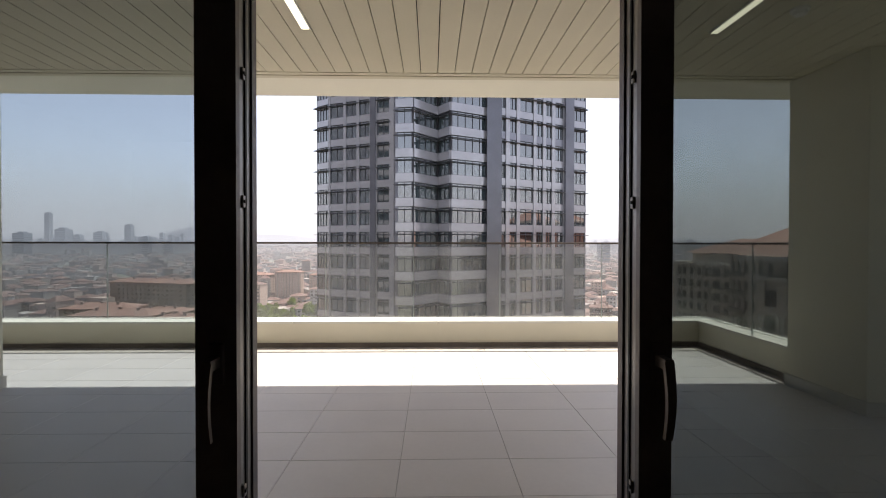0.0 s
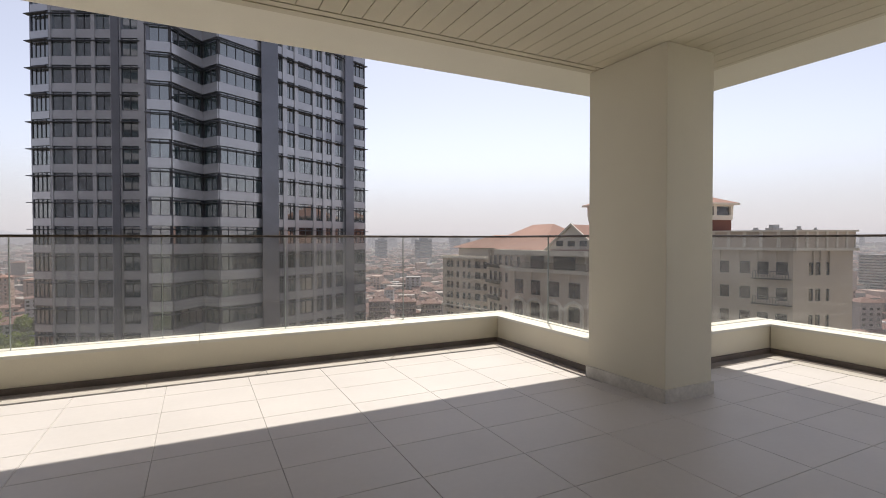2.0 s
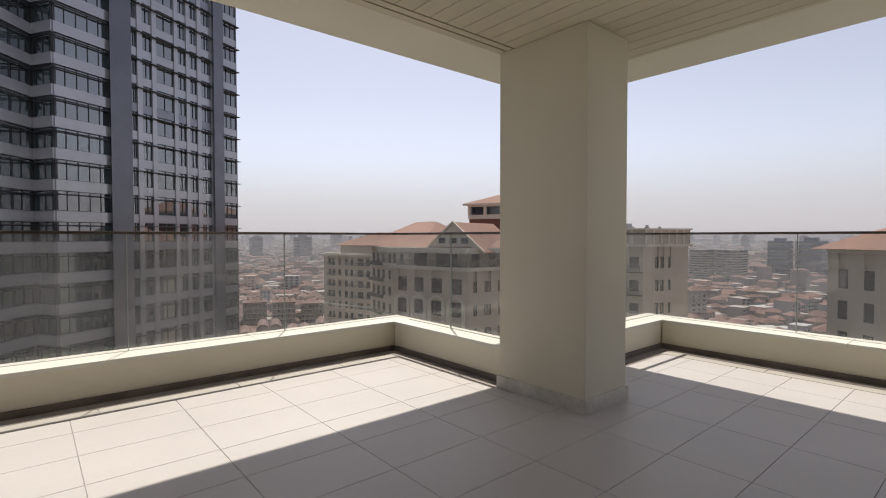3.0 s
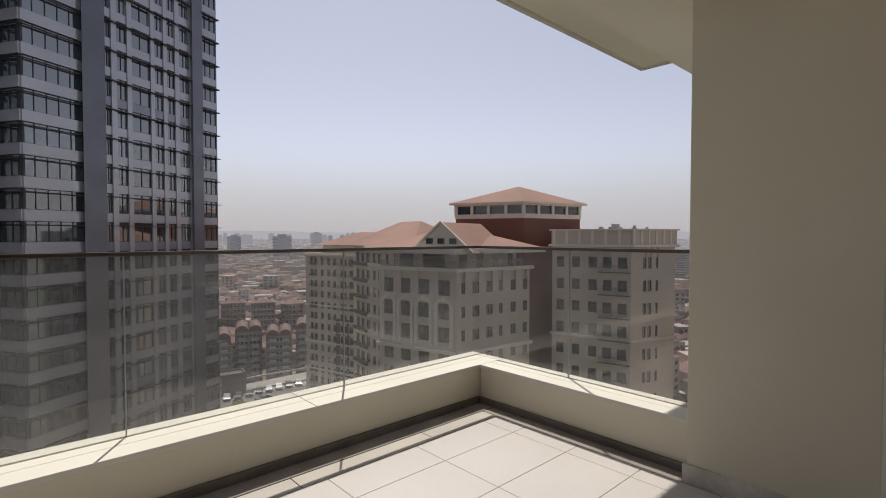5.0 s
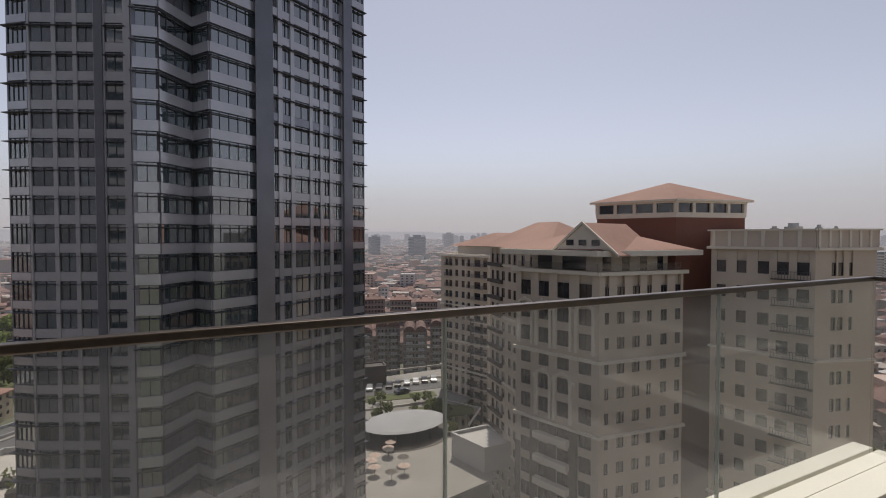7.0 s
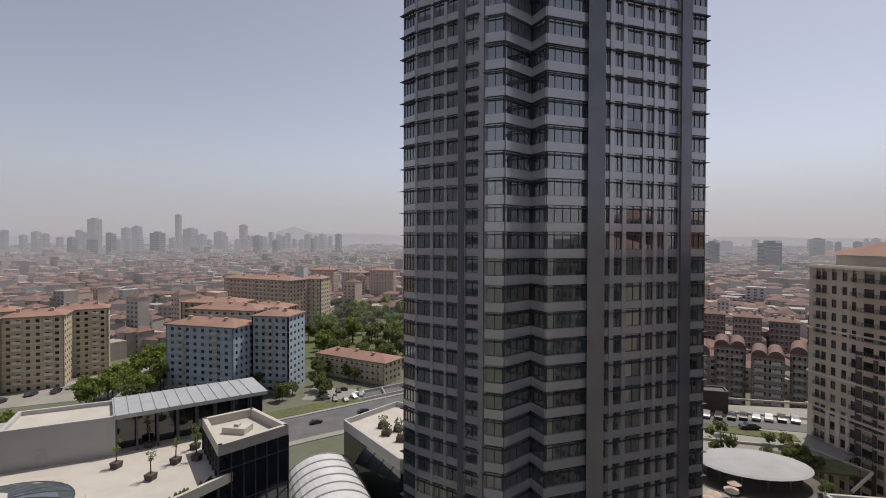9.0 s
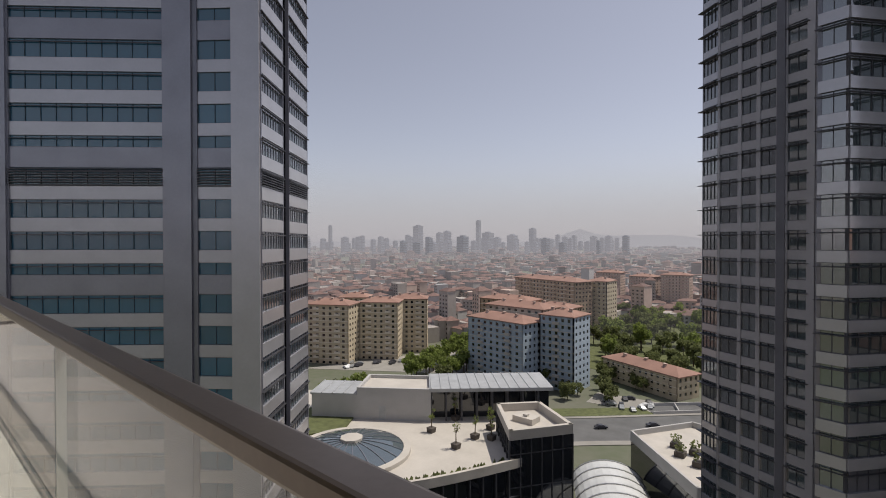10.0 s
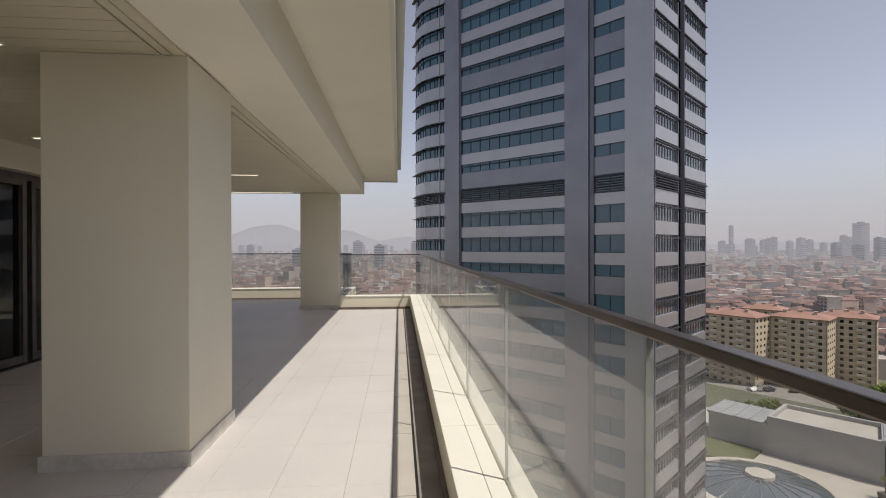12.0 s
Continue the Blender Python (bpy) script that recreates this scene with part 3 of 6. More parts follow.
# ---- facades ----
def lattice(xs, zs, y0, y1):
    """One connected window frame: bars on the odd cells of the lines xs and zs, open cells between them."""
    m = Mesh()
    nx, nz = len(xs), len(zs)
    idx = lambda i, j, k: (k * nz + j) * nx + i
    v = [(x, y, z) for y in (y0, y1) for z in zs for x in xs]
    solid = lambda i, j: 0 <= i < nx - 1 and 0 <= j < nz - 1 and (i % 2 == 0 or j % 2 == 0)
    f = []
    for i in range(nx - 1):
        for j in range(nz - 1):
            if not solid(i, j):
                continue
            f.append((idx(i, j, 0), idx(i + 1, j, 0), idx(i + 1, j + 1, 0), idx(i, j + 1, 0)))
            for di, dj, a, b in ((-1, 0, (i, j), (i, j + 1)), (1, 0, (i + 1, j + 1), (i + 1, j)), (0, -1, (i + 1, j), (i, j)), (0, 1, (i, j + 1), (i + 1, j + 1))):
                if not solid(i + di, j + dj):
                    f.append((idx(*a, 0), idx(*b, 0), idx(*b, 1), idx(*a, 1)))
    m.add(v, f)
    return m


def pane_mesh(w, h, mulls, transom, glass, frame_mat, cache={}):
    """Shared meshes of a window: its frame and its pane."""
    key = (round(w, 2), round(h, 2), mulls, transom, glass.name)
    if key not in cache:
        t = 0.06
        xs, zs = [0.0, t], [0.0, t]
        for i in range(mulls):
            c = w * (i + 1) / (mulls + 1)
            xs += [c - t / 2, c + t / 2]
        xs += [w - t, w]
        if transom:
            zs += [h * transom, h * transom + t]
        zs += [h - t, h]
        fr = lattice(xs, zs, 0.02, 0.12)
        pn = Mesh()
        pn.box(0.01, w - 0.01, 0.10, 0.14, 0.01, h - 0.01)
        cache[key] = (fr.data("window_frame", [frame_mat]), pn.data("window_pane", [glass]))
    return cache[key]


def facade(parent, A, B, z0, z1, h, phase, cols, win, band, pier, glass, frame_mat=None, depth=0.35, mulls=1, transom=0.78,
           single=(0, 0), fins=0.0, louvres=(), alt=None, piers_proud=0.12, band_proud=0.0, thin=0):
    """A storeyed wall from A to B (its outside to the right of that way): spandrel bands, piers, and windows set back in cols."""
    frame_mat = frame_mat or M_T_FRAME
    A, B = Vector(A), Vector(B)
    L = (B - A).length
    u = (B - A) / L
    n = Vector((u.y, -u.x))
    k0, k1 = math.ceil((z0 - phase) / h), math.floor((z1 - phase) / h)
    bands, piers, rest, fin = Mesh(), Mesh(), Mesh(), Mesh()
    edges = sorted(cols)
    last = 0.0
    for c0, c1 in edges + [(1.0, 1.0)]:
        if c0 - last > 0.002:
            piers.slab(A, u, n, last * L, c0 * L, -depth, piers_proud, z0, z1)
        last = c1
    for k in range(k0, k1 + 1):
        zc = phase + k * h                  # middle of a window row
        w0, w1 = zc - win / 2, zc + win / 2
        prev = zc - h + win / 2
        low = thin and k % thin == thin - 1     # a shallow window over a deep grey band
        if low:
            w0 += 0.75
        for c0, c1 in edges:
            bands.slab(A, u, n, c0 * L, c1 * L, -depth, band_proud, max(prev, z0), w0, 1 if low or (alt and k % alt == 0) else 0)
            wd = (c1 - c0) * L
            nm = mulls if isinstance(mulls, int) else max(1, round(wd / mulls) - 1)
            if k in louvres:
                for j in range(7):
                    fin.slab(A, u, n, c0 * L - 0.15, c1 * L + 0.15, -0.02, 0.22, w0 + win * (j + 0.2) / 7, w0 + win * (j + 0.55) / 7)
            if single[0] < zc < single[1]:
                fm, pm = pane_mesh(wd, w1 - w0, nm, transom, glass, frame_mat)
                ob = new("window", fm)
                ob.parent = parent
                new("pane", pm).parent = ob
                p = A + u * (c0 * L) + n * -0.06
                ob.matrix_local = Matrix.Translation(-Vector(parent.location)) @ Matrix(((u.x, -n.x, 0, p.x), (u.y, -n.y, 0, p.y), (0, 0, 1, w0), (0, 0, 0, 1)))
            else:
                rest.slab(A, u, n, c0 * L, c1 * L, -0.24, -0.2, w0, w1, 0)
                for i in range(nm):
                    s = (c0 + (c1 - c0) * (i + 1) / (nm + 1)) * L
                    rest.slab(A, u, n, s - 0.03, s + 0.03, -0.2, -0.1, w0, w1, 1)
            if fins:
                fin.slab(A, u, n, c0 * L - 0.25, c1 * L + 0.25, band_proud, band_proud + fins, w1 - win * 0.2, w1 - win * 0.2 + 0.09)
    put(piers, "pier", pier, parent, kind="stuff") if piers.v else None
    put(bands, "spandrel_band", [band, M_T_MID], parent, kind="stuff") if bands.v else None
    put(rest, "upper_glazing", [glass, frame_mat], parent, kind="stuff") if rest.v else None
    put(fin, "sunshade", M_FIN, parent, kind="stuff") if fin.v else None


GROUND = -64.0
# ---- office tower opposite ----
T1P = [(-18.8, 82.4), (-16.3, 80.4), (-5.4, 75.2), (-4.8, 69.3), (-2.25, 68.75), (1.2, 73.1), (2.95, 70.3), (8.6, 73.4), (10.7, 73.0), (21.6, 79.3), (23.2, 80.2), (25.9, 81.5)]
SH, PH1 = 3.45, 1.72
t1 = thing("office_tower", (3, 90, GROUND), "tall grey office tower with pale bands and dark glass", "office tower")
core = Mesh()
inner = [(p[0] + 0.15, p[1] + 0.45) for p in T1P]
core.prism(inner + [(24.0, 112), (-18.5, 112)], GROUND, 66.0)
put(core, "core", M_T_GREY, t1, "dark inner body of the tower")
FULL = [(0.0, 1.0)]
single = (-19, 29)
facade(t1, T1P[0], T1P[1], GROUND, 66, SH, PH1, [(0.06, 0.94)], 2.5, M_T_WHITE, M_T_GREY, M_T_GLASS, mulls=3, single=single, fins=0.7, piers_proud=-0.05)
facade(t1, T1P[1], T1P[2], GROUND, 66, SH, PH1, [(0.02, 0.235), (0.275, 0.44), (0.48, 0.64), (0.75, 0.93)], 2.35, M_T_WHITE, M_T_WHITE, M_T_GLASS, mulls=1, single=single, fins=0.35)
grv = Mesh()
a, b = Vector(T1P[1]), Vector(T1P[2])
ud = (b - a).normalized()
grv.slab(a, ud, Vector((ud.y, -ud.x)), 0.655 * (b - a).length, 0.735 * (b - a).length, 0.1, 0.3, GROUND, 66)
put(grv, "groove_strip", M_T_GREY, t1, "dark vertical metal strip")
facade(t1, T1P[2], T1P[3], GROUND, 66, 200, -500, [], 2, M_T_GREY, M_T_GREY, M_T_GLASS, piers_proud=0.0)
for i in (3, 4, 5, 6):
    facade(t1, T1P[i], T1P[i + 1], GROUND, 66, SH, PH1, [(0.015, 0.985)], 2.25, M_T_WHITE, M_T_FRAME, M_T_GLASS, mulls=1.3, single=single, fins=0.25, piers_proud=-0.1, band_proud=0.1)
facade(t1, T1P[7], T1P[8], GROUND, 66, 200, -500, [], 2, M_T_GREY, M_T_GREY, M_T_GLASS, piers_proud=0.7)
facade(t1, T1P[8], T1P[9], GROUND, 66, SH, PH1, [(0.0, 0.055), (0.11, 0.22), (0.27, 0.485), (0.53, 0.64), (0.685, 0.79), (0.845, 0.99)], 2.4, M_T_WHITE, M_T_WHITE, M_T_GLASS, mulls=1, single=single, fins=0.5, alt=5)
facade(t1, T1P[9], T1P[10], GROUND, 66, 200, -500, [], 2, M_T_GREY, M_T_GREY, M_T_GLASS, piers_proud=0.5)
facade(t1, T1P[10], T1P[11], GROUND, 66, SH, PH1, [(0.05, 0.95)], 2.4, M_T_WHITE, M_T_GREY, M_T_GLASS, mulls=2, single=single, fins=0.6, piers_proud=-0.05)

# ---- second office tower ----
T2P = [(-78.9, 8.3), (-76.3, 8.9), (-74.7, 9.6), (-73.2, 10.9), (-71.7, 12.5), (-69.8, 14.4), (-58.0, 25.8), (-56.0, 27.9), (-55.5, 28.2), (-52.5, 30.7), (-50.2, 32.7), (-54.9, 38.1), (-55.8, 39.4), (-61.2, 45.6)]
PH2 = 1.72
t2 = thing("office_tower", (-75, 30, GROUND), "tall grey office tower with blue ribbon windows", "office tower")
core = Mesh()
core.prism([(p[0] - 0.45, p[1] + 0.1) for p in T2P[:10]] + [(p[0] - 0.5, p[1] - 0.3) for p in T2P[10:]] + [(-80, 52), (-95, 30), (-88, 14)], GROUND, 66.0)
put(core, "core", M_T_GREY, t2, "dark inner body of the tower")
lou2 = (2, 3 - 20)
for i in range(4):
    facade(t2, T2P[i], T2P[i + 1], GROUND, 66, SH, PH2, [(0.0, 1.0)] if i < 3 else [(0.0, 0.45), (0.5, 1.0)], 1.7, M_T_WHITE, M_T_WHITE, M_T_TEAL, mulls=1, single=single, fins=0.5, louvres=lou2)
facade(t2, T2P[4], T2P[5], GROUND, 66, 200, -500, [], 2, M_T_MID, M_T_MID, M_T_GLASS, piers_proud=0.35)
facade(t2, T2P[5], T2P[6], GROUND, 66, SH, PH2, [(0.01, 0.99)], 2.0, M_T_WHITE, M_T_MID, M_T_TEAL, M_T_RIBFRAME, mulls=9, transom=0, single=single, fins=0.12, louvres=lou2, thin=4)
facade(t2, T2P[6], T2P[7], GROUND, 66, 200, -500, [], 2, M_T_MID, M_T_MID, M_T_GLASS, piers_proud=0.35)
facade(t2, T2P[7], T2P[9], GROUND, 66, SH, PH2, [(0.14, 0.98)], 2.1, M_T_WHITE, M_T_GREY, M_T_TEAL, M_T_RIBFRAME, mulls=1, transom=0, single=single, fins=0.0, louvres=lou2, thin=4)
facade(t2, T2P[9], T2P[10], GROUND, 66, 200, -500, [], 2, M_T_WHITE, M_T_WHITE, M_T_GLASS, piers_proud=0.35)
facade(t2, T2P[10], T2P[11], GROUND, 66, SH, PH2, [(0.02, 0.98)], 2.0, M_T_WHITE, M_T_MID, M_T_GLASS, M_T_MID, mulls=7, single=single, fins=0.25, louvres=lou2, band_proud=0.1)
facade(t2, T2P[12], T2P[13], GROUND, 66, SH, PH2, [(0.02, 0.98)], 2.0, M_T_WHITE, M_T_MID, M_T_GLASS, M_T_MID, mulls=7, single=single, fins=0.25, louvres=lou2, band_proud=0.1)

# ---- beige residential blocks ----
def cornice(parent, A, B, z, h, out, mat, name="cornice"):
    A, B = Vector(A), Vector(B)
    u = (B - A).normalized()
    m = Mesh()
    m.slab(A, u, Vector((u.y, -u.x)), -out, (B - A).length + out, -0.3, out, z, z + h)
    put(m, name, mat, parent)


r1 = thing("apartment_block", (55, 62, GROUND), "beige residential block with arched stone window surrounds and terracotta roof", "apartment block")
RM = [(43.8, 64.8), (47.4, 51.6), (61.2, 49.8)]
core = Mesh()
core.prism([(44.3, 64.8), (47.7, 52.1), (61.0, 50.3), (66, 64), (56, 68)], GROUND, -3.6)
put(core, "body", M_BEIGE, r1)
RS, RP = 3.3, -6.0
mcols = [(0.07, 0.20), (0.30, 0.43), (0.53, 0.67), (0.78, 0.92)]
facade(r1, RM[0], RM[1], GROUND, -3.6, RS, RP, mcols, 2.15, M_BEIGE, M_BEIGE, M_WIN, mulls=1, transom=0, single=(-60, 0), piers_proud=0.0, band_proud=0.0)
facade(r1, RM[1], RM[2], GROUND, -3.6, RS, RP, [(0.06, 0.11), (0.20, 0.29), (0.38, 0.47), (0.55, 0.61), (0.72, 0.80), (0.90, 0.97)], 1.55, M_BEIGE, M_BEIGE, M_WIN, mulls=1, transom=0, single=(-45, 0), piers_proud=0.0)
ua = (Vector(RM[1]) - Vector(RM[0]))
LA = ua.length
ua = ua / LA
na = Vector((ua.y, -ua.x))
for zt, zb in ((-8.6, -14.2), (-18.5, -24.2)):
    for c0, c1 in mcols if zt > -15 else mcols[1:3]:
        m = Mesh()
        s0, s1 = c0 * LA - 0.12, c1 * LA + 0.12
        r = (s1 - s0) / 2
        wd = 0.42
        m.slab(RM[0], ua, na, s0 - wd, s0, 0.0, 0.3, zb, zt)
        m.slab(RM[0], ua, na, s1, s1 + wd, 0.0, 0.3, zb, zt)
        for j in range(8):
            a0, a1 = math.pi * j / 8, math.pi * (j + 1) / 8
            q = []
            for a, rr in ((a0, r), (a1, r), (a1, r + wd), (a0, r + wd)):
                q.append((s0 + r - rr * math.cos(a), zt + 0.75 * rr * math.sin(a)))
            v = [(*(Vector(RM[0]) + ua * s + na * d), z) for d in (0.0, 0.3) for s, z in q]
            m.add(v, [(0, 1, 2, 3), (7, 6, 5, 4), (0, 4, 5, 1), (1, 5, 6, 2), (2, 6, 7, 3), (3, 7, 4, 0)])
        put(m, "arch_surround", M_STONE, r1, "pale stone arched window surround")
        m = Mesh()
        m.slab(RM[0], ua, na, s0 + r - 0.18, s0 + r + 0.18, 0.0, 0.4, zt + 0.75 * r - 0.05, zt + 0.75 * (r + wd) + 0.15)
        put(m, "keystone", M_STONE, r1)
for c0, c1 in ((mcols[0][1], mcols[1][0]), (mcols[1][1], mcols[2][0]), (mcols[2][1], mcols[3][0])):
    for zt in (-8.6, -18.5):
        m = Mesh()
        m.slab(RM[0], ua, na, c0 * LA + 0.5, c1 * LA - 0.5, 0.0, 0.22, zt - 0.25, zt + 0.1)
        put(m, "impost_band", M_STONE, r1)
for z, h, o in ((-1.15, 0.7, 1.7), (-3.7, 0.5, 0.5), (-15.2, 0.45, 0.35), (-25.0, 0.4, 0.3)):
    cornice(r1, RM[0], RM[1], z, h, o, M_STONE)
    cornice(r1, RM[1], RM[2], z, h, o, M_STONE)
# dark stone lower storeys with a stepped edge
for s0, s1, zt in ((0.0, 0.20, -29.0), (0.20, 0.79, -24.6), (0.79, 1.0, -31.0)):
    m = Mesh()
    for c0, c1 in [(s0, max(s0, 0.07))] + [(a, b) for a, b in ((0.20, 0.30), (0.43, 0.53), (0.67, 0.78)) if s0 <= a and b <= s1 + 0.03]:
        if c1 > c0:
            m.slab(RM[0], ua, na, c0 * LA, c1 * LA, 0.01, 0.12, GROUND, zt)
    if m.v:
        put(m, "dark_base", M_DARKSTONE, r1, "dark stone cladding of the lower storeys")
for k in range(9):
    z = -27.3 - 3.3 * k
    m = Mesh()
    m.slab(RM[0], ua, na, 0.28 * LA, 0.69 * LA, 0.0, 1.0, z, z + 0.9)
    put(m, "balcony", M_STONE, r1, "pale balcony front")
# set-back top storey with glass-fronted terrace, eaves and roofs
TS = [(46.2, 64.0), (49.2, 54.0), (60.5, 51.8)]
top = Mesh()
top.prism([*TS, (65, 64), (56, 67.5)], -3.6, -0.9)
put(top, "top_storey", M_STONE, r1)
for q0, q1, cols in ((TS[0], TS[1], [(0.10, 0.33), (0.50, 0.85)]), (TS[1], TS[2], [(0.08, 0.2), (0.35, 0.45), (0.6, 0.7), (0.85, 0.93)])):
    d = (Vector(q1) - Vector(q0))
    for c0, c1 in cols:
        m = Mesh()
        uu = d.normalized()
        m.slab(q0, uu, Vector((uu.y, -uu.x)), c0 * d.length, c1 * d.length, 0.0, 0.05, -3.3, -1.4)
        put(m, "terrace_window", M_WIN, r1)
for q0, q1 in ((RM[0], RM[1]), (RM[1], RM[2])):
    d = (Vector(q1) - Vector(q0))
    uu = d.normalized()
    m = Mesh()
    m.slab(q0, uu, Vector((uu.y, -uu.x)), 0.3, d.length - 0.3, -0.15, -0.1, -3.2, -2.2)
    put(m, "terrace_glass", M_RAILGLASS, r1, "clear glass terrace parapet")
rf = Mesh()
rf.hip([(42.8, 68.0), (46.6, 50.6), (62.6, 48.6), (66, 68)], -0.4, 2.5, 8.0)
put(rf, "roof", M_ROOF, r1, "terracotta tiled hip roof")
GA, GB = Vector((45.3, 57.7)), Vector((47.5, 49.6))
GC = (GA + GB) / 2
back = Vector((11.5, 3.2))
gb = Mesh()
gb.add([(*GA, -0.4), (*GB, -0.4), (*GC, 3.0), (*(GA + back), -0.4), (*(GB + back), -0.4), (*(GC + back), 3.0)], [(0, 1, 2), (3, 5, 4), (0, 2, 5, 3), (1, 4, 5, 2), (0, 3, 4, 1)])
put(gb, "gable", M_STONE, r1, "cream rendered gable")
gr = Mesh()
g_out = Vector((-0.2, -0.06, 0))
for p0 in (GA + (GA - GC) * 0.22, GB + (GB - GC) * 0.22):
    a3, b3 = Vector((*p0, -1.0)) + g_out, Vector((*GC, 3.2)) + g_out
    dd = Vector((*back, 0))
    gr.add([a3, b3, b3 + dd, a3 + dd, a3 - Vector((0, 0, 0.14)), b3 - Vector((0, 0, 0.14)), b3 + dd - Vector((0, 0, 0.14)), a3 + dd - Vector((0, 0, 0.14))],
           [(0, 1, 2, 3), (7, 6, 5, 4), (0, 4, 5, 1), (1, 5, 6, 2), (2, 6, 7, 3), (3, 7, 4, 0)])
put(gr, "gable_roof", M_ROOF, r1, "terracotta gable roof")
for p0 in (GA + (GA - GC) * 0.22, GB + (GB - GC) * 0.22):
    a3, b3 = Vector((*p0, -1.15)) + g_out * 1.4, Vector((*GC, 3.05)) + g_out * 1.4
    trim_d, trim_h = Vector((0.25, 0.07, 0)), Vector((0, 0, 0.32))
    m = Mesh()
    m.add([a3, b3, b3 + trim_d, a3 + trim_d, a3 + trim_h, b3 + trim_h, b3 + trim_d + trim_h, a3 + trim_d + trim_h],
          [(0, 1, 2, 3), (7, 6, 5, 4), (0, 4, 5, 1), (1, 5, 6, 2), (2, 6, 7, 3), (3, 7, 4, 0)])
    put(m, "rake_trim", M_STONE, r1, "pale raking cornice of the gable")
gu = (GB - GA).normalized()
for s in (-1.9, 0.0, 1.9):
    m = Mesh()
    m.slab(GC, gu, Vector((gu.y, -gu.x)), s - 0.55, s + 0.55, 0.02, 0.1, 0.2, 0.95)
    put(m, "gable_window", M_WIN, r1)
# pavilion on the roof
PV = [(59.2, 65.7), (63.6, 52.7), (77.7, 50.0), (75.5, 64.5)]
ct = Vector((68.6, 58.4))
ins = [tuple(ct + (Vector(p) - ct) * 0.90) for p in PV]
m = Mesh()
m.prism(ins, GROUND, 4.2)
put(m, "pavilion_wall", M_BROWN, r1, "red-brown rendered stair tower")
m = Mesh()
m.prism([tuple(ct + (Vector(p) - ct) * 0.915) for p in PV], 4.2, 4.95)
m.prism([tuple(ct + (Vector(p) - ct) * 0.87) for p in PV], 4.95, 6.5, 1)
m.prism([tuple(ct + (Vector(p) - ct) * 0.925) for p in PV], 6.35, 6.65)
put(m, "pavilion_lantern", [M_STONE, M_WIN], r1, "cream bands with a strip of windows")
for i in range(2):
    a, b = Vector(PV[i]), Vector(PV[i + 1])
    a, b = ct + (a - ct) * 0.90, ct + (b - ct) * 0.90
    uu = (b - a).normalized()
    for j in range(5):
        m = Mesh()
        m.slab(a, uu, Vector((uu.y, -uu.x)), (b - a).length * j / 4 - 0.25, (b - a).length * j / 4 + 0.25, -0.25, 0.1, 4.95, 6.4)
        put(m, "lantern_post", M_STONE, r1)
m = Mesh()
m.prism(PV, 6.6, 6.9)
put(m, "pavilion_eaves", M_STONE, r1)
m = Mesh()
m.hip(PV, 6.9, 9.9, 6.8)
put(m, "pavilion_roof", M_ROOF, r1, "terracotta tiled pyramid roof")

# wing and far block of the same row
def block(plan, z0, z1, label, wall, colsets, h, phase, win, roof=None, roof_h=3.5, category="apartment block", group="", name="apartment_block", glass=None, parapet=0.0, trim=None, single=(0, 0), eaves=0.5):
    cx, cy = sum(p[0] for p in plan) / len(plan), sum(p[1] for p in plan) / len(plan)
    e = thing(name, (cx, cy, z0), label, category, group)
    ins = [(p[0] + (cx - p[0]) * 0.03, p[1] + (cy - p[1]) * 0.03) for p in plan]
    m = Mesh()
    m.prism(ins, z0, z1)
    put(m, "body", wall, e)
    for i, cols in enumerate(colsets):
        if cols:
            facade(e, plan[i], plan[(i + 1) % len(plan)], z0, z1, h, phase, cols, win, wall, wall, glass or M_WIN, depth=0.6, mulls=0, transom=0, piers_proud=0.0, single=single)
    if roof:
        big = [(p[0] + (p[0] - cx) * 0.06, p[1] + (p[1] - cy) * 0.06) for p in plan]
        m = Mesh()
        m.prism(big, z1 - 0.1, z1 + 0.3)
        m.hip(big, z1 + 0.3, z1 + roof_h, min((Vector(plan[0]) - Vector(plan[1])).length, (Vector(plan[1]) - Vector(plan[2])).length) / 2)
        put(m, "roof", roof, e, "terracotta tiled roof")
    elif parapet:
        m = Mesh()
        for i in range(len(plan)):
            a, b = Vector(plan[i]), Vector(plan[(i + 1) % len(plan)])
            uu = (b - a).normalized()
            m.slab(a, uu, Vector((uu.y, -uu.x)), 0, (b - a).length, -0.5, 0.15, z1, z1 + parapet)
        put(m, "roof_parapet", trim or wall, e)
    return e


def even(n, w=0.5, edge=0.04):
    s = (1 - 2 * edge) / n
    return [(edge + s * (i + 0.5 - w / 2), edge + s * (i + 0.5 + w / 2)) for i in range(n)]


b = block([(55.9, 90.5), (54.0, 78.4), (52.5, 68.0), (71, 70), (75, 94)], GROUND, -1.0, "beige residential block wing with balconies", M_BEIGE, [[(0.06, 0.16), (0.24, 0.36), (0.44, 0.56), (0.68, 0.78), (0.86, 0.96)], even(3, 0.4)], 3.3, -3.0, 1.8, None, parapet=0.4, trim=M_STONE, single=(-40, 0))
m = Mesh()
m.hip([(54, 92), (52.6, 68), (71, 70), (75, 95)], -0.6, 4.2, 8.5)
put(m, "roof", M_ROOF, b, "terracotta tiled roof")
for i in range(12):
    cornice(b, (55.9, 90.5), (55.0, 85.0), -4.6 - 3.3 * i, 0.7, 0.5, M_DARKSTONE, "balcony")
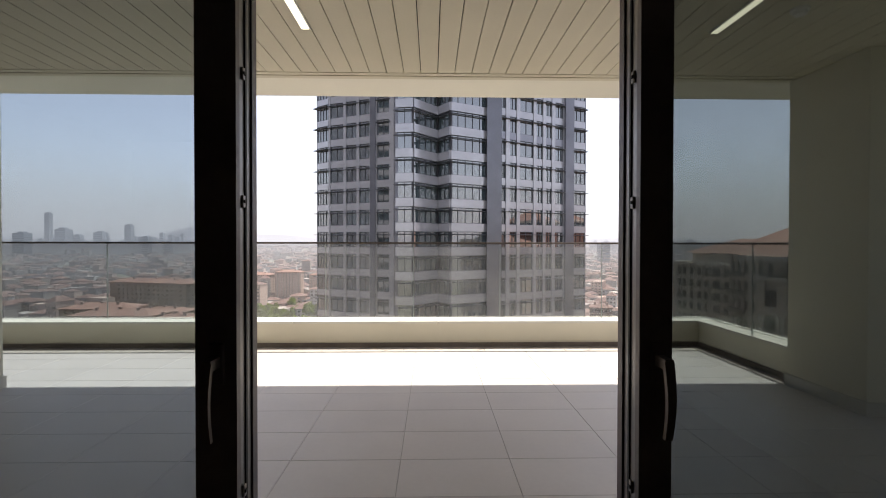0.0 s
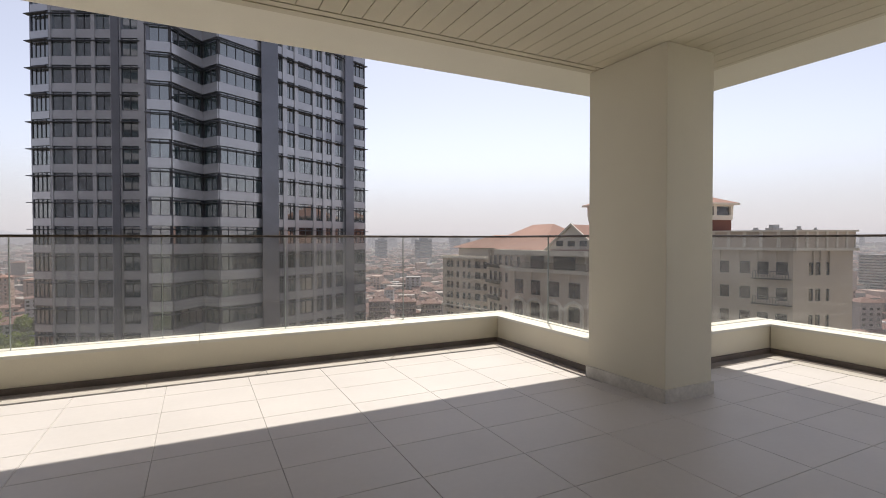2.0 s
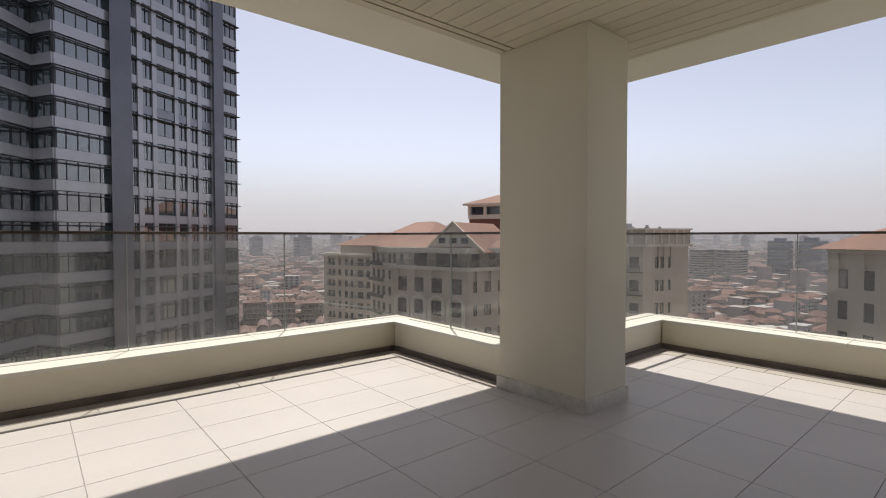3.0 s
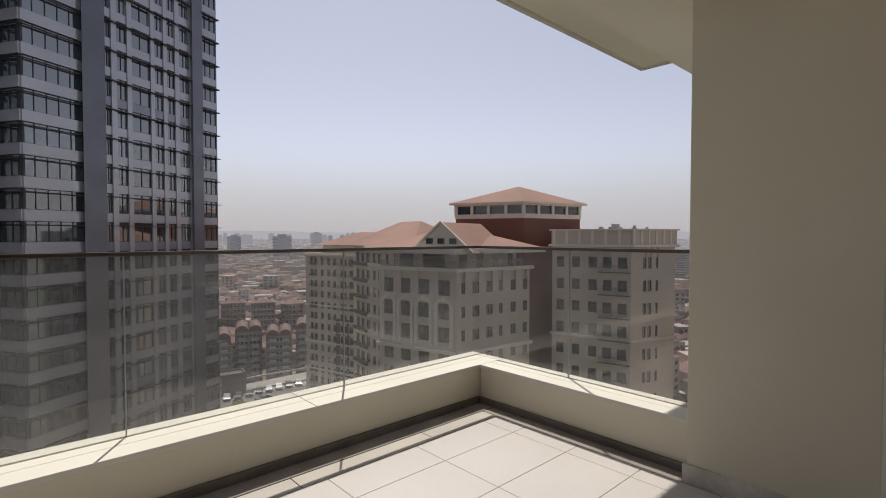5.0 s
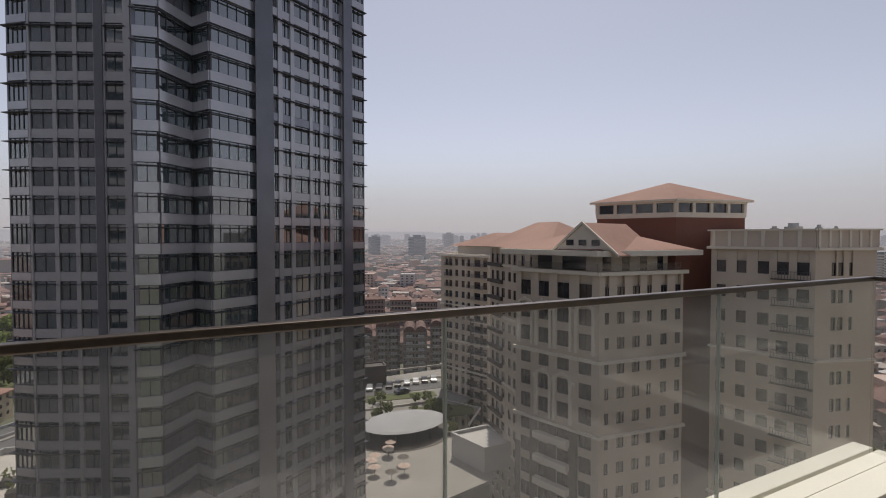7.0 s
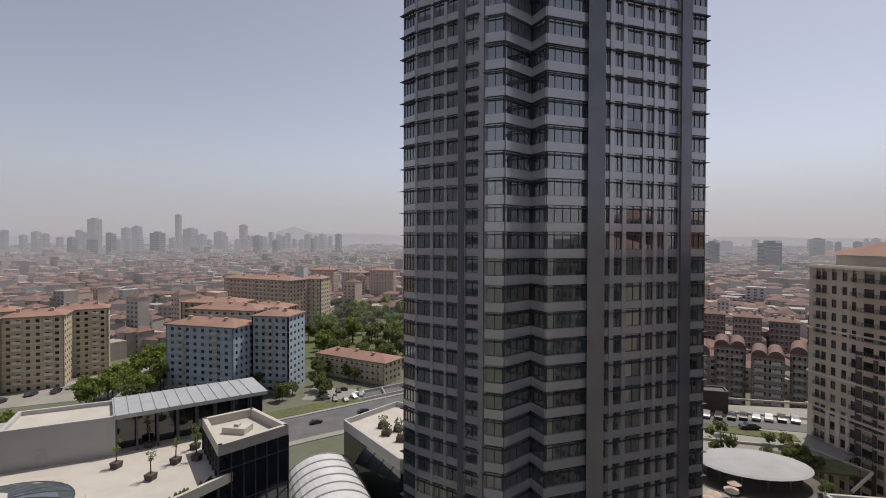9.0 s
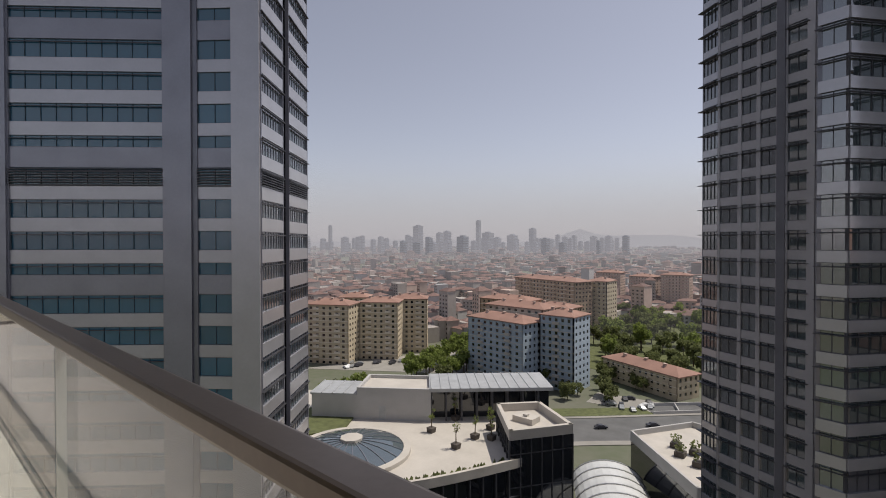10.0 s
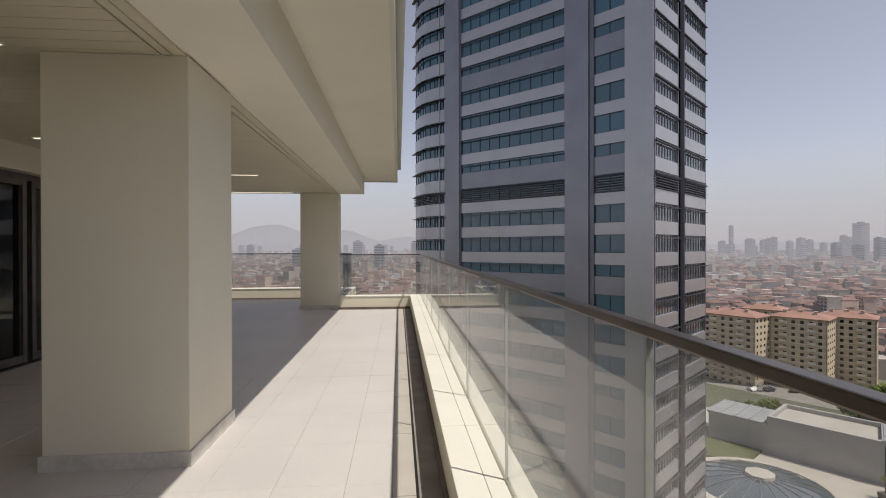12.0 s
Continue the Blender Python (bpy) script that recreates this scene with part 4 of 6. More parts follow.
for z, h, o in ((-0.9, 0.4, 0.6), (-4.4, 0.35, 0.3), (-14.5, 0.35, 0.3), (-27.5, 0.35, 0.3), (-40.5, 0.35, 0.3)):
    cornice(b, (55.9, 90.5), (54.0, 78.4), z, h, o, M_STONE)
    cornice(b, (54.0, 78.4), (52.5, 68.0), z, h, o, M_STONE)
FA, FB = Vector((64.8, 130)), Vector((69.8, 113.2))
FU = (FB - FA).normalized()
FN = Vector((FU.y, -FU.x))
FL = (FB - FA).length
b = block([(64.8, 130), (69.8, 113.2), (90, 112), (92, 134)], GROUND, -3.9, "beige residential tower with black balcony railings and pale string courses", M_BEIGE,
          [[(0.10, 0.165), (0.185, 0.25), (0.32, 0.385), (0.46, 0.525), (0.585, 0.64), (0.73, 0.85), (0.91, 0.985)], even(4, 0.5)], 2.95, -5.8, 1.75, None, parapet=0.5, trim=M_STONE, single=(-55, 0))
for i in range(13):
    z = -6.75 - 2.95 * i
    for s0, s1, out in ((0.09, 0.26, 0.45), (0.575, 0.65, 0.35), (0.70, 0.88, 0.9), (0.90, 1.0, 0.9)):
        m = Mesh()
        m.slab(FA, FU, FN, s0 * FL, s1 * FL, 0.0, out, z - 0.14, z)
        put(m, "balcony_slab", M_STONE if 4 < i < 12 else M_BEIGE, b)
        m = Mesh()
        m.slab(FA, FU, FN, s0 * FL, s1 * FL, out - 0.06, out, z + 0.82, z + 0.9)
        k = max(3, round((s1 - s0) * FL / 0.28))
        for q in range(k + 1):
            p = (s0 + (s1 - s0) * q / k) * FL
            m.slab(FA, FU, FN, p - 0.03, p + 0.03, out - 0.05, out - 0.01, z, z + 0.82)
        put(m, "balcony_railing", M_T_FRAME, b, "black metal balcony railing", kind="stuff")
for z, h, out in ((-4.2, 0.5, 0.6), (-17.9, 0.4, 0.3), (-27.9, 0.4, 0.3), (-35.6, 0.5, 0.35)):
    cornice(b, FA, FB, z, h, out, M_STONE)
for s0, s1 in ((0.0, 0.095), (0.255, 0.315), (0.39, 0.455), (0.53, 0.58)):
    m = Mesh()
    m.slab(FA, FU, FN, s0 * FL, s1 * FL, 0.01, 0.12, GROUND, -35.6)
    put(m, "stone_base", M_STONE, b, "pale stone cladding of the lowest storeys")
for s0, s1, zt in ((0.645, 0.72, -20.8), (0.855, 0.905, -20.8)):
    m = Mesh()
    m.slab(FA, FU, FN, s0 * FL, s1 * FL, 0.01, 0.12, GROUND, zt)
    put(m, "dark_base", M_DARKSTONE, b, "dark stone cladding between the balconies")
m = Mesh()
m.prism([(68.5, 127), (72, 114.5), (88, 114), (89, 130)], -3.9, -1.2)
put(m, "set_back_storey", M_STONE, b)
m = Mesh()
m.hip([(67, 129), (71, 112.5), (90, 112), (91, 132)], -1.2, 2.4, 7)
put(m, "roof", M_ROOF, b, "terracotta tiled roof")

r2 = block([(64.4, 47.9), (67.1, 36.5), (75.0, 33.7), (84, 39), (78, 50)], GROUND, 0.0, "beige flat-roofed residential block with stacked balconies", M_BEIGE,
           [[(0.06, 0.16), (0.27, 0.37), (0.48, 0.59), (0.66, 0.77), (0.84, 0.95)], [(0.26, 0.34), (0.37, 0.46), (0.55, 0.61)]], 3.3, -2.6, 1.6, None, parapet=2.2, trim=M_BEIGE, single=(-45, 0))
A, B = Vector((64.4, 47.9)), Vector((67.1, 36.5))
uu = (B - A).normalized()
nn = Vector((uu.y, -uu.x))
for i in range(9):
    z = -3.9 - 3.3 * i
    cornice(r2, A + (B - A) * 0.66, A + (B - A) * 0.95, z - 0.12, 0.12, 0.55, M_DARKSTONE, "balcony_slab")
    for j in range(13):
        m = Mesh()
        s = (0.63 + 0.34 * j / 12) * (B - A).length
        m.slab(A, uu, nn, s - 0.02, s + 0.02, 0.52, 0.56, z, z + 0.9)
        put(m, "balcony_baluster", M_T_FRAME, r2)
    m = Mesh()
    m.slab(A, uu, nn, 0.63 * (B - A).length, 0.97 * (B - A).length, 0.50, 0.58, z + 0.9, z + 0.96)
    put(m, "balcony_rail", M_T_FRAME, r2)
for q0, q1 in (((64.4, 47.9), (67.1, 36.5)), ((67.1, 36.5), (75.0, 33.7)), ((75.0, 33.7), (84, 39))):
    cornice(r2, q0, q1, -0.3, 0.35, 0.45, M_STONE)
    cornice(r2, q0, q1, 2.1, 0.22, 0.4, M_STONE)
    cornice(r2, q0, q1, -13.8, 0.3, 0.25, M_STONE)
    cornice(r2, q0, q1, -14.1 - 20, 0.3, 0.25, M_STONE)
    L2 = (Vector(q1) - Vector(q0)).length
    uu2 = (Vector(q1) - Vector(q0)).normalized()
    for j in range(6):
        m = Mesh()
        m.slab(q0, uu2, Vector((uu2.y, -uu2.x)), L2 * (j + 0.1) / 6, L2 * (j + 0.3) / 6, 0.1, 0.28, 0.1, 2.1)
        put(m, "parapet_pier", M_STONE, r2)
for x, y, r, h in ((70, 40.5, 1.0, 0.9), (68.5, 42, 0.5, 0.5), (73, 39, 0.4, 0.7), (75, 38, 0.3, 0.5)):
    m = Mesh()
    m.prism([(x + r * math.cos(a * math.pi / 8), y + r * math.sin(a * math.pi / 8)) for a in range(16)], 0.0, 2.2 + h * 0.5)
    m.prism([(x + 0.6 * r * math.cos(a * math.pi / 8), y + 0.6 * r * math.sin(a * math.pi / 8)) for a in range(16)], 2.2 + h * 0.5, 2.2 + h)
    put(m, "roof_vent", M_ZINC, r2)

# beige block further east with a red roof
r3 = block([(67.7, 15.6), (64.0, 8.0), (59.7, -1.3), (83.2, -12.1), (92.5, 5.3)], GROUND, -0.6, "beige residential block with tall windows and terracotta roof", M_BEIGE,
           [even(3, 0.4), [(0.06, 0.36), (0.62, 0.86)]], 3.3, -3.4, 2.0, None, parapet=0.4, trim=M_STONE, single=(-40, 0))
m = Mesh()
m.hip([(67.3, 17.1), (58.8, -2.3), (83.1, -13.1), (93.6, 6.2)], -0.2, 5.0, 10)
put(m, "roof", M_ROOF, r3, "terracotta tiled roof")
A, B = Vector((64.0, 8.0)), Vector((59.7, -1.3))
uu = (B - A).normalized()
nn = Vector((uu.y, -uu.x))
m = Mesh()
m.slab(A, uu, nn, 3.9, 5.6, 0.0, 0.9, GROUND, -5.2)
m.slab(A, uu, nn, 3.6, 5.9, 0.0, 1.2, -5.2, -4.7)
put(m, "stone_bay", M_STONE, r3, "projecting pale stone bay")
for k in range(10):
    z = -4.9 - 3.3 * k
    m = Mesh()
    m.slab(A, uu, nn, 0.3, 4.0, 0.35, 0.41, z + 0.9, z + 0.97)
    for j in range(14):
        m.slab(A, uu, nn, 0.3 + 3.65 * j / 13, 0.33 + 3.65 * j / 13, 0.36, 0.39, z, z + 0.9)
    m.slab(A, uu, nn, 0.2, 4.1, 0.0, 0.45, z - 0.12, z)
    put(m, "balcony_railing", M_T_FRAME, r3, "dark metal balcony railing", kind="stuff")

# the building that carries the terrace: unseen, added to darken the office tower's reflections
own = thing("own_building", (-4, -12, GROUND), "unseen beige building that carries the terrace, added to darken reflections", "apartment block")
m = Mesh()
m.box(-13.4, 5.8, -30, 4.25, GROUND, -0.62)
m.box(-11.2, 3.6, 4.25, 6.1, GROUND, -0.62)
put(m, "body", M_BEIGE, own)
for A, B in (((3.6, 6.1), (-11.2, 6.1)),):
    facade(own, A, B, GROUND, -0.7, 3.3, -2.6, even(6, 0.5), 1.9, M_BEIGE, M_BEIGE, M_WIN, mulls=1, transom=0, piers_proud=0.1, depth=-0.02)


# ---- ground to the horizon ----
def ground_z(r):
    return GROUND + 42 * (max(0, r - 700) / 3300) ** 1.5


gm = Mesh()
rs = [0, 60, 120, 200, 300, 450, 700, 1000, 1400, 1900, 2500, 3200, 4000, 4600]
N = 72
vs = [(r * math.sin(2 * math.pi * j / N), r * math.cos(2 * math.pi * j / N), ground_z(r)) for r in rs for j in range(N)]
fs = [(i * N + j, i * N + (j + 1) % N, (i + 1) * N + (j + 1) % N, (i + 1) * N + j) for i in range(len(rs) - 1) for j in range(N)]
gm.add(vs, fs)
gm.make("ground", M_LAND, label="city ground of earth, grass and streets", category="ground", kind="structure")


def polar(az, r):
    """Plan point at azimuth az degrees, counted to the left of straight ahead."""
    return (-r * math.sin(radians(az)), r * math.cos(radians(az)))


# ---- distant town: thousands of small houses ----
rng = random.Random(4)
town = Mesh()


def in_clear(x, y):
    r = math.hypot(x, y)
    az = math.degrees(math.atan2(-x, y))
    if r < (195 if az < -60 else 235):
        return True
    if -8 < az < 33 and r < 430 or (26 < az < 58 and r < 330) or (58 <= az < 130 and r < 190):
        return True
    if -60 < az < -12 and r < 260:
        return True
    return False


count = 0
while count < 15000:
    az = rng.uniform(-100, 135)
    r = 195 * (19.3 ** rng.random())
    x, y = polar(az, r)
    if in_clear(x, y):
        continue
    grow = 1 + r / 2200
    big = 10.5 if r < 450 else 14
    w, d = rng.uniform(6.5, big) * grow, rng.uniform(6.5, big) * grow
    h = rng.choice((5, 6, 7, 8, 9, 9, 12)) * (1 + 0.1 * grow)
    if rng.random() < 0.03:
        h *= 2.2
    z = ground_z(r)
    t = radians(rng.uniform(-25, 25) + 20 * math.sin(az * 0.11))
    c, s = math.cos(t), math.sin(t)
    plan = [(x + c * a - s * b, y + s * a + c * b) for a, b in ((-w / 2, -d / 2), (w / 2, -d / 2), (w / 2, d / 2), (-w / 2, d / 2))]
    town.prism(plan, z - 2, z + h, rng.choice((0, 0, 0, 1, 2)))
    if r < 620:
        for k in range(int(h // 3)):
            zz = z + 1.2 + 3 * k
            ww = w * 0.8
            for q in range(3):
                a0 = -w / 2 + w * (q + 0.28) / 3
                town.slab((x, y), (c, s), (s, -c), a0, a0 + w * 0.15, d / 2, d / 2 + 0.05, zz, zz + 1.4, 4)
    if rng.random() < 0.72:
        big = [(x + (px - x) * 1.08, y + (py - y) * 1.08) for px, py in plan]
        town.hip(big, z + h, z + h + rng.uniform(1.5, 3), min(w, d) / 2, 3)
    count += 1
town.make("distant_town", [M_BOXWALL, M_PINK, M_LIGHTWALL, M_TOWNROOF, M_WIN], label="dense distant town of small houses with red roofs", category="town", kind="stuff")

# ---- skyline towers ----
SKYLINE = [(54.4, 3000, 16, 150), (44.4, 2500, 36, 138), (41.9, 2600, 26, 104), (41.0, 2650, 30, 112), (37.4, 2900, 22, 178), (36.3, 2700, 46, 104), (35.2, 2500, 28, 78), (31.2, 2800, 30, 128),
           (28.4, 2700, 18, 92), (50.8, 2700, 18, 88), (45.6, 2600, 18, 92), (39.2, 2300, 40, 84), (33.5, 2600, 40, 90), (26.6, 2800, 20, 88), (24.5, 2600, 28, 82),
           (-24.3, 1300, 34, 61), (-19.4, 1400, 26, 60), (-74.6, 900, 26, 58), (-77.0, 900, 32, 58), (-28, 2000, 30, 66), (-63, 2200, 34, 70),
           (92, 1500, 30, 66), (97, 1700, 34, 68), (88, 2000, 26, 74), (101, 1400, 28, 56), (85, 1800, 34, 68), (94.5, 2200, 40, 78)]
srng = random.Random(21)
for a0, a1, n, lo, hi in ((20, 62, 70, 48, 84), (-36, -12, 26, 46, 60), (-82, -56, 20, 44, 58), (82, 108, 26, 46, 66)):
    for k in range(n):
        SKYLINE.append((srng.uniform(a0, a1), srng.uniform(2200, 3200), srng.uniform(13, 27), srng.uniform(lo, hi)))
for az, r, w, h in SKYLINE:
    x, y = polar(az, r)
    e = thing("skyscraper", (x, y, ground_z(r)), "distant grey high-rise tower in the haze", "skyscraper", "distant skyline towers")
    m = Mesh()
    z = ground_z(r)
    m.box(x - w / 2, x + w / 2, y - w / 2, y + w / 2, z, z + h)
    m.box(x - w / 4, x + w / 4, y - w / 4, y + w / 4, z + h, z + h + w * 0.15)
    put(m, "body", M_FARTOWER, e)
    m = Mesh()
    for k in range(int(h // 8)):
        m.box(x - w / 2 - 0.4, x + w / 2 + 0.4, y - w / 2 - 0.4, y + w / 2 + 0.4, z + 8 * k + 4, z + 8 * k + 6.5)
    put(m, "window_band", M_T_GLASS, e, kind="stuff")

for az, r, w, h in ((-67.9, 800, 24, 46), (-70.6, 800, 30, 46), (-69.2, 860, 24, 45)):
    x, y = polar(az, r)
    e = thing("skyscraper", (x, y, ground_z(r)), "pale banded apartment high-rise in the haze", "skyscraper", "pale high-rise slabs")
    z = ground_z(r)
    m = Mesh()
    m.box(x - w / 2, x + w / 2, y - w / 2, y + w / 2, z, z + h)
    put(m, "body", M_T_GLASS, e)
    m = Mesh()
    for k in range(int(h // 3.4)):
        m.box(x - w / 2 - 0.5, x + w / 2 + 0.5, y - w / 2 - 0.5, y + w / 2 + 0.5, z + 3.4 * k, z + 3.4 * k + 1.7)
    put(m, "floor_band", M_CONC, e, kind="stuff")

# ---- hills on the horizon ----
def hill(az0, az1, r, tops, name):
    n = 40
    m = Mesh()
    v = []
    for i in range(n + 1):
        az = az0 + (az1 - az0) * i / n
        s = i / n
        h = 0
        for c, w, t in tops:
            h = max(h, t * math.exp(-((az - c) / w) ** 2))
        h += 10 * noise.noise(Vector((az * 0.5, r * 0.001, 0)))
        v += [(*polar(az, r - 500), GROUND), (*polar(az, r), max(2, h) + 2), (*polar(az, r + 300), GROUND)]
    f = []
    for i in range(n):
        f += [(3 * i + j, 3 * i + 3 + j, 3 * i + 4 + j, 3 * i + 1 + j) for j in (0, 1)]
    m.add(v, f)
    m.make(name, M_HILL, label="hazy wooded hill on the horizon", category="hill", kind="structure")


hill(2, 62, 4250, ((26, 2.6, 120), (20, 9, 70), (45, 12, 35), (10, 8, 40)), "backdrop_hill_ahead")
hill(78, 140, 4250, ((104, 5, 190), (96.5, 4, 150), (118, 9, 180), (89, 4, 90)), "backdrop_hill_west")
hill(-95, -5, 4250, ((-20, 14, 42), (-60, 20, 40)), "backdrop_hill_east")

# ---- haze imitated by added glowing see-through sheets, denser further off ----
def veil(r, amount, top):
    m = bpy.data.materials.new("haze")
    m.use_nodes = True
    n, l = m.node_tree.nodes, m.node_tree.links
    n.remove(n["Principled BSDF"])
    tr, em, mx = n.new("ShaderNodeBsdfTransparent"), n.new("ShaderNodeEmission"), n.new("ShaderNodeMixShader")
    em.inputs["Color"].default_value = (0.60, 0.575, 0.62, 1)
    em.inputs["Strength"].default_value = HAZE_GLOW
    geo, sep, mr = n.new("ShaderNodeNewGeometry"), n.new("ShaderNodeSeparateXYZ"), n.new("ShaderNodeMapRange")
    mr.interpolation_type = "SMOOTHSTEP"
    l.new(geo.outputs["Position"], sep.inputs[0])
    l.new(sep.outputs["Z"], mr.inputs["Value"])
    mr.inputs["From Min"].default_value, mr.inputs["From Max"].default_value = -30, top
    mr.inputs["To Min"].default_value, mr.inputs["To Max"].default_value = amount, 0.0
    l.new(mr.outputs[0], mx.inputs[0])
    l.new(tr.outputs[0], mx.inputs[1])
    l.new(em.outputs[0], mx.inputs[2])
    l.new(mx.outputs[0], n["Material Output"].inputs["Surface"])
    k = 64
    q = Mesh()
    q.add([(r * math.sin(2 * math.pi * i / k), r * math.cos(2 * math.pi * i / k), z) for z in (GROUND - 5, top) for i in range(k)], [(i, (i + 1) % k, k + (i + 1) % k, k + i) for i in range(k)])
    q.make("backdrop_haze", m, label="glowing see-through sheet added to imitate distant haze", category="haze", kind="structure")


HAZE_GLOW = 0.74
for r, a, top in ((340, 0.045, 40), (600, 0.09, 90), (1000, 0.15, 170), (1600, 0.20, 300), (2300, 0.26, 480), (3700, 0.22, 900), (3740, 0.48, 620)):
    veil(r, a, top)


# ---- apartment blocks of the near town ----
def flats(az_pts, z1, label, wall, n0, n1, depth, roof=M_ROOF, h=2.95, group="", base=GROUND, front=None):
    """A block whose front runs between two plan points; depth goes back from the front."""
    A, B = Vector(az_pts[0]), Vector(az_pts[1])
    u = (B - A).normalized()
    n = Vector((u.y, -u.x))
    P = [tuple(A), tuple(B), tuple(B - n * depth), tuple(A - n * depth)]
    e = block(P, base, z1, label, wall, [even(n0, 0.42), even(n1, 0.42), None, even(n1, 0.42)], h, z1 - 1.7, 1.35, roof, 2.8, group=group)
    for j in range(max(1, n0 // 3)):
        s = (j + 0.5) / max(1, n0 // 3) * (B - A).length
        m = Mesh()
        k = 0
        z = base + 3
        while z < z1 - 2:
            m.slab(A, u, n, s - 1.5, s + 1.5, 0, 1.1, z, z + 0.95)
            z += h
        put(m, "balcony_tier", front or wall, e, kind="stuff")
    m = Mesh()
    z = base + 2.6
    while z < z1 - 1:
        m.slab(A, u, n, -0.1, (B - A).length + 0.1, 0.0, 0.12, z, z + 0.28)
        z += h
    put(m, "string_course", front or M_STONE, e, kind="stuff")
    if roof:
        for j in range(3):
            p = A + u * ((B - A).length * (0.22 + 0.27 * j)) - n * (depth * (0.35 + 0.1 * (j % 2)))
            m = Mesh()
            m.slab(p, u, n, -0.7, 0.7, -0.5, 0.5, z1 + 0.8, z1 + 3.1)
            m.slab(p, u, n, -0.85, 0.85, -0.65, 0.65, z1 + 3.1, z1 + 3.3)
            put(m, "chimney", M_PINK, e)
    return e


# ochre blocks
for p0, p1 in (((-236, 158), (-214, 170)), ((-221, 183), (-203, 196)), ((-219, 206), (-203, 220)), ((-250, 190), (-236, 203))):
    flats((p0, p1), -32, "ochre apartment block with red tiled roof", M_CREAMBLD, 6, 4, 16, front=M_STONE, group="ochre apartment blocks")
# blue block
flats(((-152, 196), (-118, 192)), -34.5, "light blue apartment block with red tiled roof", M_BLUE, 8, 5, 17, front=M_CONC)
flats(((-116, 203), (-99, 203)), -31, "light blue apartment block with red tiled roof", M_BLUE, 5, 4, 16, front=M_CONC)
flats(((-165, 228), (-128, 226)), -32.5, "beige apartment block with red tiled roof", M_PINK, 8, 5, 18)
flats(((-195, 262), (-160, 262)), -34, "tan apartment block with red tiled roof", M_TAN, 8, 5, 18)
flats(((-160, 268), (-135, 268)), -37, "tan apartment block with red tiled roof", M_TAN, 6, 5, 18)
# tall brown slab and the row behind
flats(((-222, 345), (-160, 325)), -26, "long tan apartment slab with many windows", M_TAN, 16, 5, 18)
flats(((-160, 345), (-145, 345)), -26, "tan apartment tower with many windows", M_CREAMBLD, 4, 5, 18)
for i in range(5):
    x = -232 + 34 * i
    flats(((x, 520 + 6 * (i % 2)), (x + 26, 522)), -30 - 3 * (i % 2), "pinkish apartment block with red tiled roof", M_PINK, 8, 5, 18, group="pinkish apartment blocks")
# low school with red roof
flats(((-100, 236), (-62, 221)), -54, "low cream building with a long red hip roof", M_CREAMBLD, 12, 4, 14)
# grey estate behind the plaza
for i in range(9):
    az = -12 - 3.0 * i
    x, y = polar(az, 300 + 14 * (i % 3))
    x2, y2 = polar(az - 2.4, 300 + 14 * (i % 3))
    flats(((x, y), (x2, y2)), -40 + 3 * (i % 2), "greyish apartment block with brown roofs", M_ESTATE, 6, 4, 14, roof=M_TOWNROOF, group="greyish apartment blocks")
for i in range(9):
    az = -10 - 3.1 * i
    r = 222 + 6 * (i % 2)
    e = flats((polar(az, r), polar(az - 2.7, r)), -41 + 1.5 * (i % 2), "greyish brown apartment block with rounded dark roofs", M_ESTATE, 6, 4, 15, roof=None, group="brown apartment estate", front=M_LIGHTWALL)
    A, B = Vector(polar(az, r)), Vector(polar(az - 2.7, r))
    u = (B - A).normalized()
    n = Vector((u.y, -u.x))
    for q in range(2):
        m = Mesh()
        s0, s1, ze = (B - A).length * q / 2, (B - A).length * (q + 1) / 2, -41 + 1.5 * (i % 2)
        k = 10
        for d0, d1 in ((0.4, -15.4),):
            arc_pts = [(s0 + (s1 - s0) * (0.5 - 0.5 * math.cos(math.pi * a / k)), ze + 2.6 * math.sin(math.pi * a / k)) for a in range(k + 1)]
            v = [(*(A + u * p + n * d), z) for d in (d0, d1) for p, z in arc_pts]
            m.add(v, [(a, a + 1, k + 2 + a, k + 1 + a) for a in range(k)] + [tuple(range(k + 1)), tuple(range(k + 1, 2 * k + 2))[::-1]])
        put(m, "vaulted_roof", M_DARKROOF, e, "dark brown barrel roof")
# blocks beyond the western rail
for i in range(7):
    az = 84 + 5.2 * i
    x, y = polar(az, 260 + 30 * (i % 2))
    x2, y2 = polar(az - 3.4, 260 + 30 * (i % 2))
    flats(((x2, y2), (x, y)), -38 - 3 * (i % 3), "white apartment block with rows of windows", M_BOXWALL if i % 2 else M_CONC, 9, 4, 14, group="white apartment blocks", roof=None if i % 3 == 0 else M_ROOF)

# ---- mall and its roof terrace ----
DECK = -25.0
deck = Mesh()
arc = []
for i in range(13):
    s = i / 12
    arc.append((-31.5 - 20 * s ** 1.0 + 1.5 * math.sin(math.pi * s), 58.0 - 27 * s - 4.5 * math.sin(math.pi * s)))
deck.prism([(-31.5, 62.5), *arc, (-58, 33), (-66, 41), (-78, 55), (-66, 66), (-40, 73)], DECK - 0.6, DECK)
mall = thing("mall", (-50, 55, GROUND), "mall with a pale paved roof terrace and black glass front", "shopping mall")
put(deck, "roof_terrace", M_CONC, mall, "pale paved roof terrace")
wallm = Mesh()
inner = [(p[0] - 0.3, p[1] + 0.3) for p in arc]
wallm.prism([(-31.8, 62.0), *inner, (-58, 34), (-66, 41.5), (-77, 55), (-66, 65), (-40, 72.6)], GROUND, DECK - 0.6)
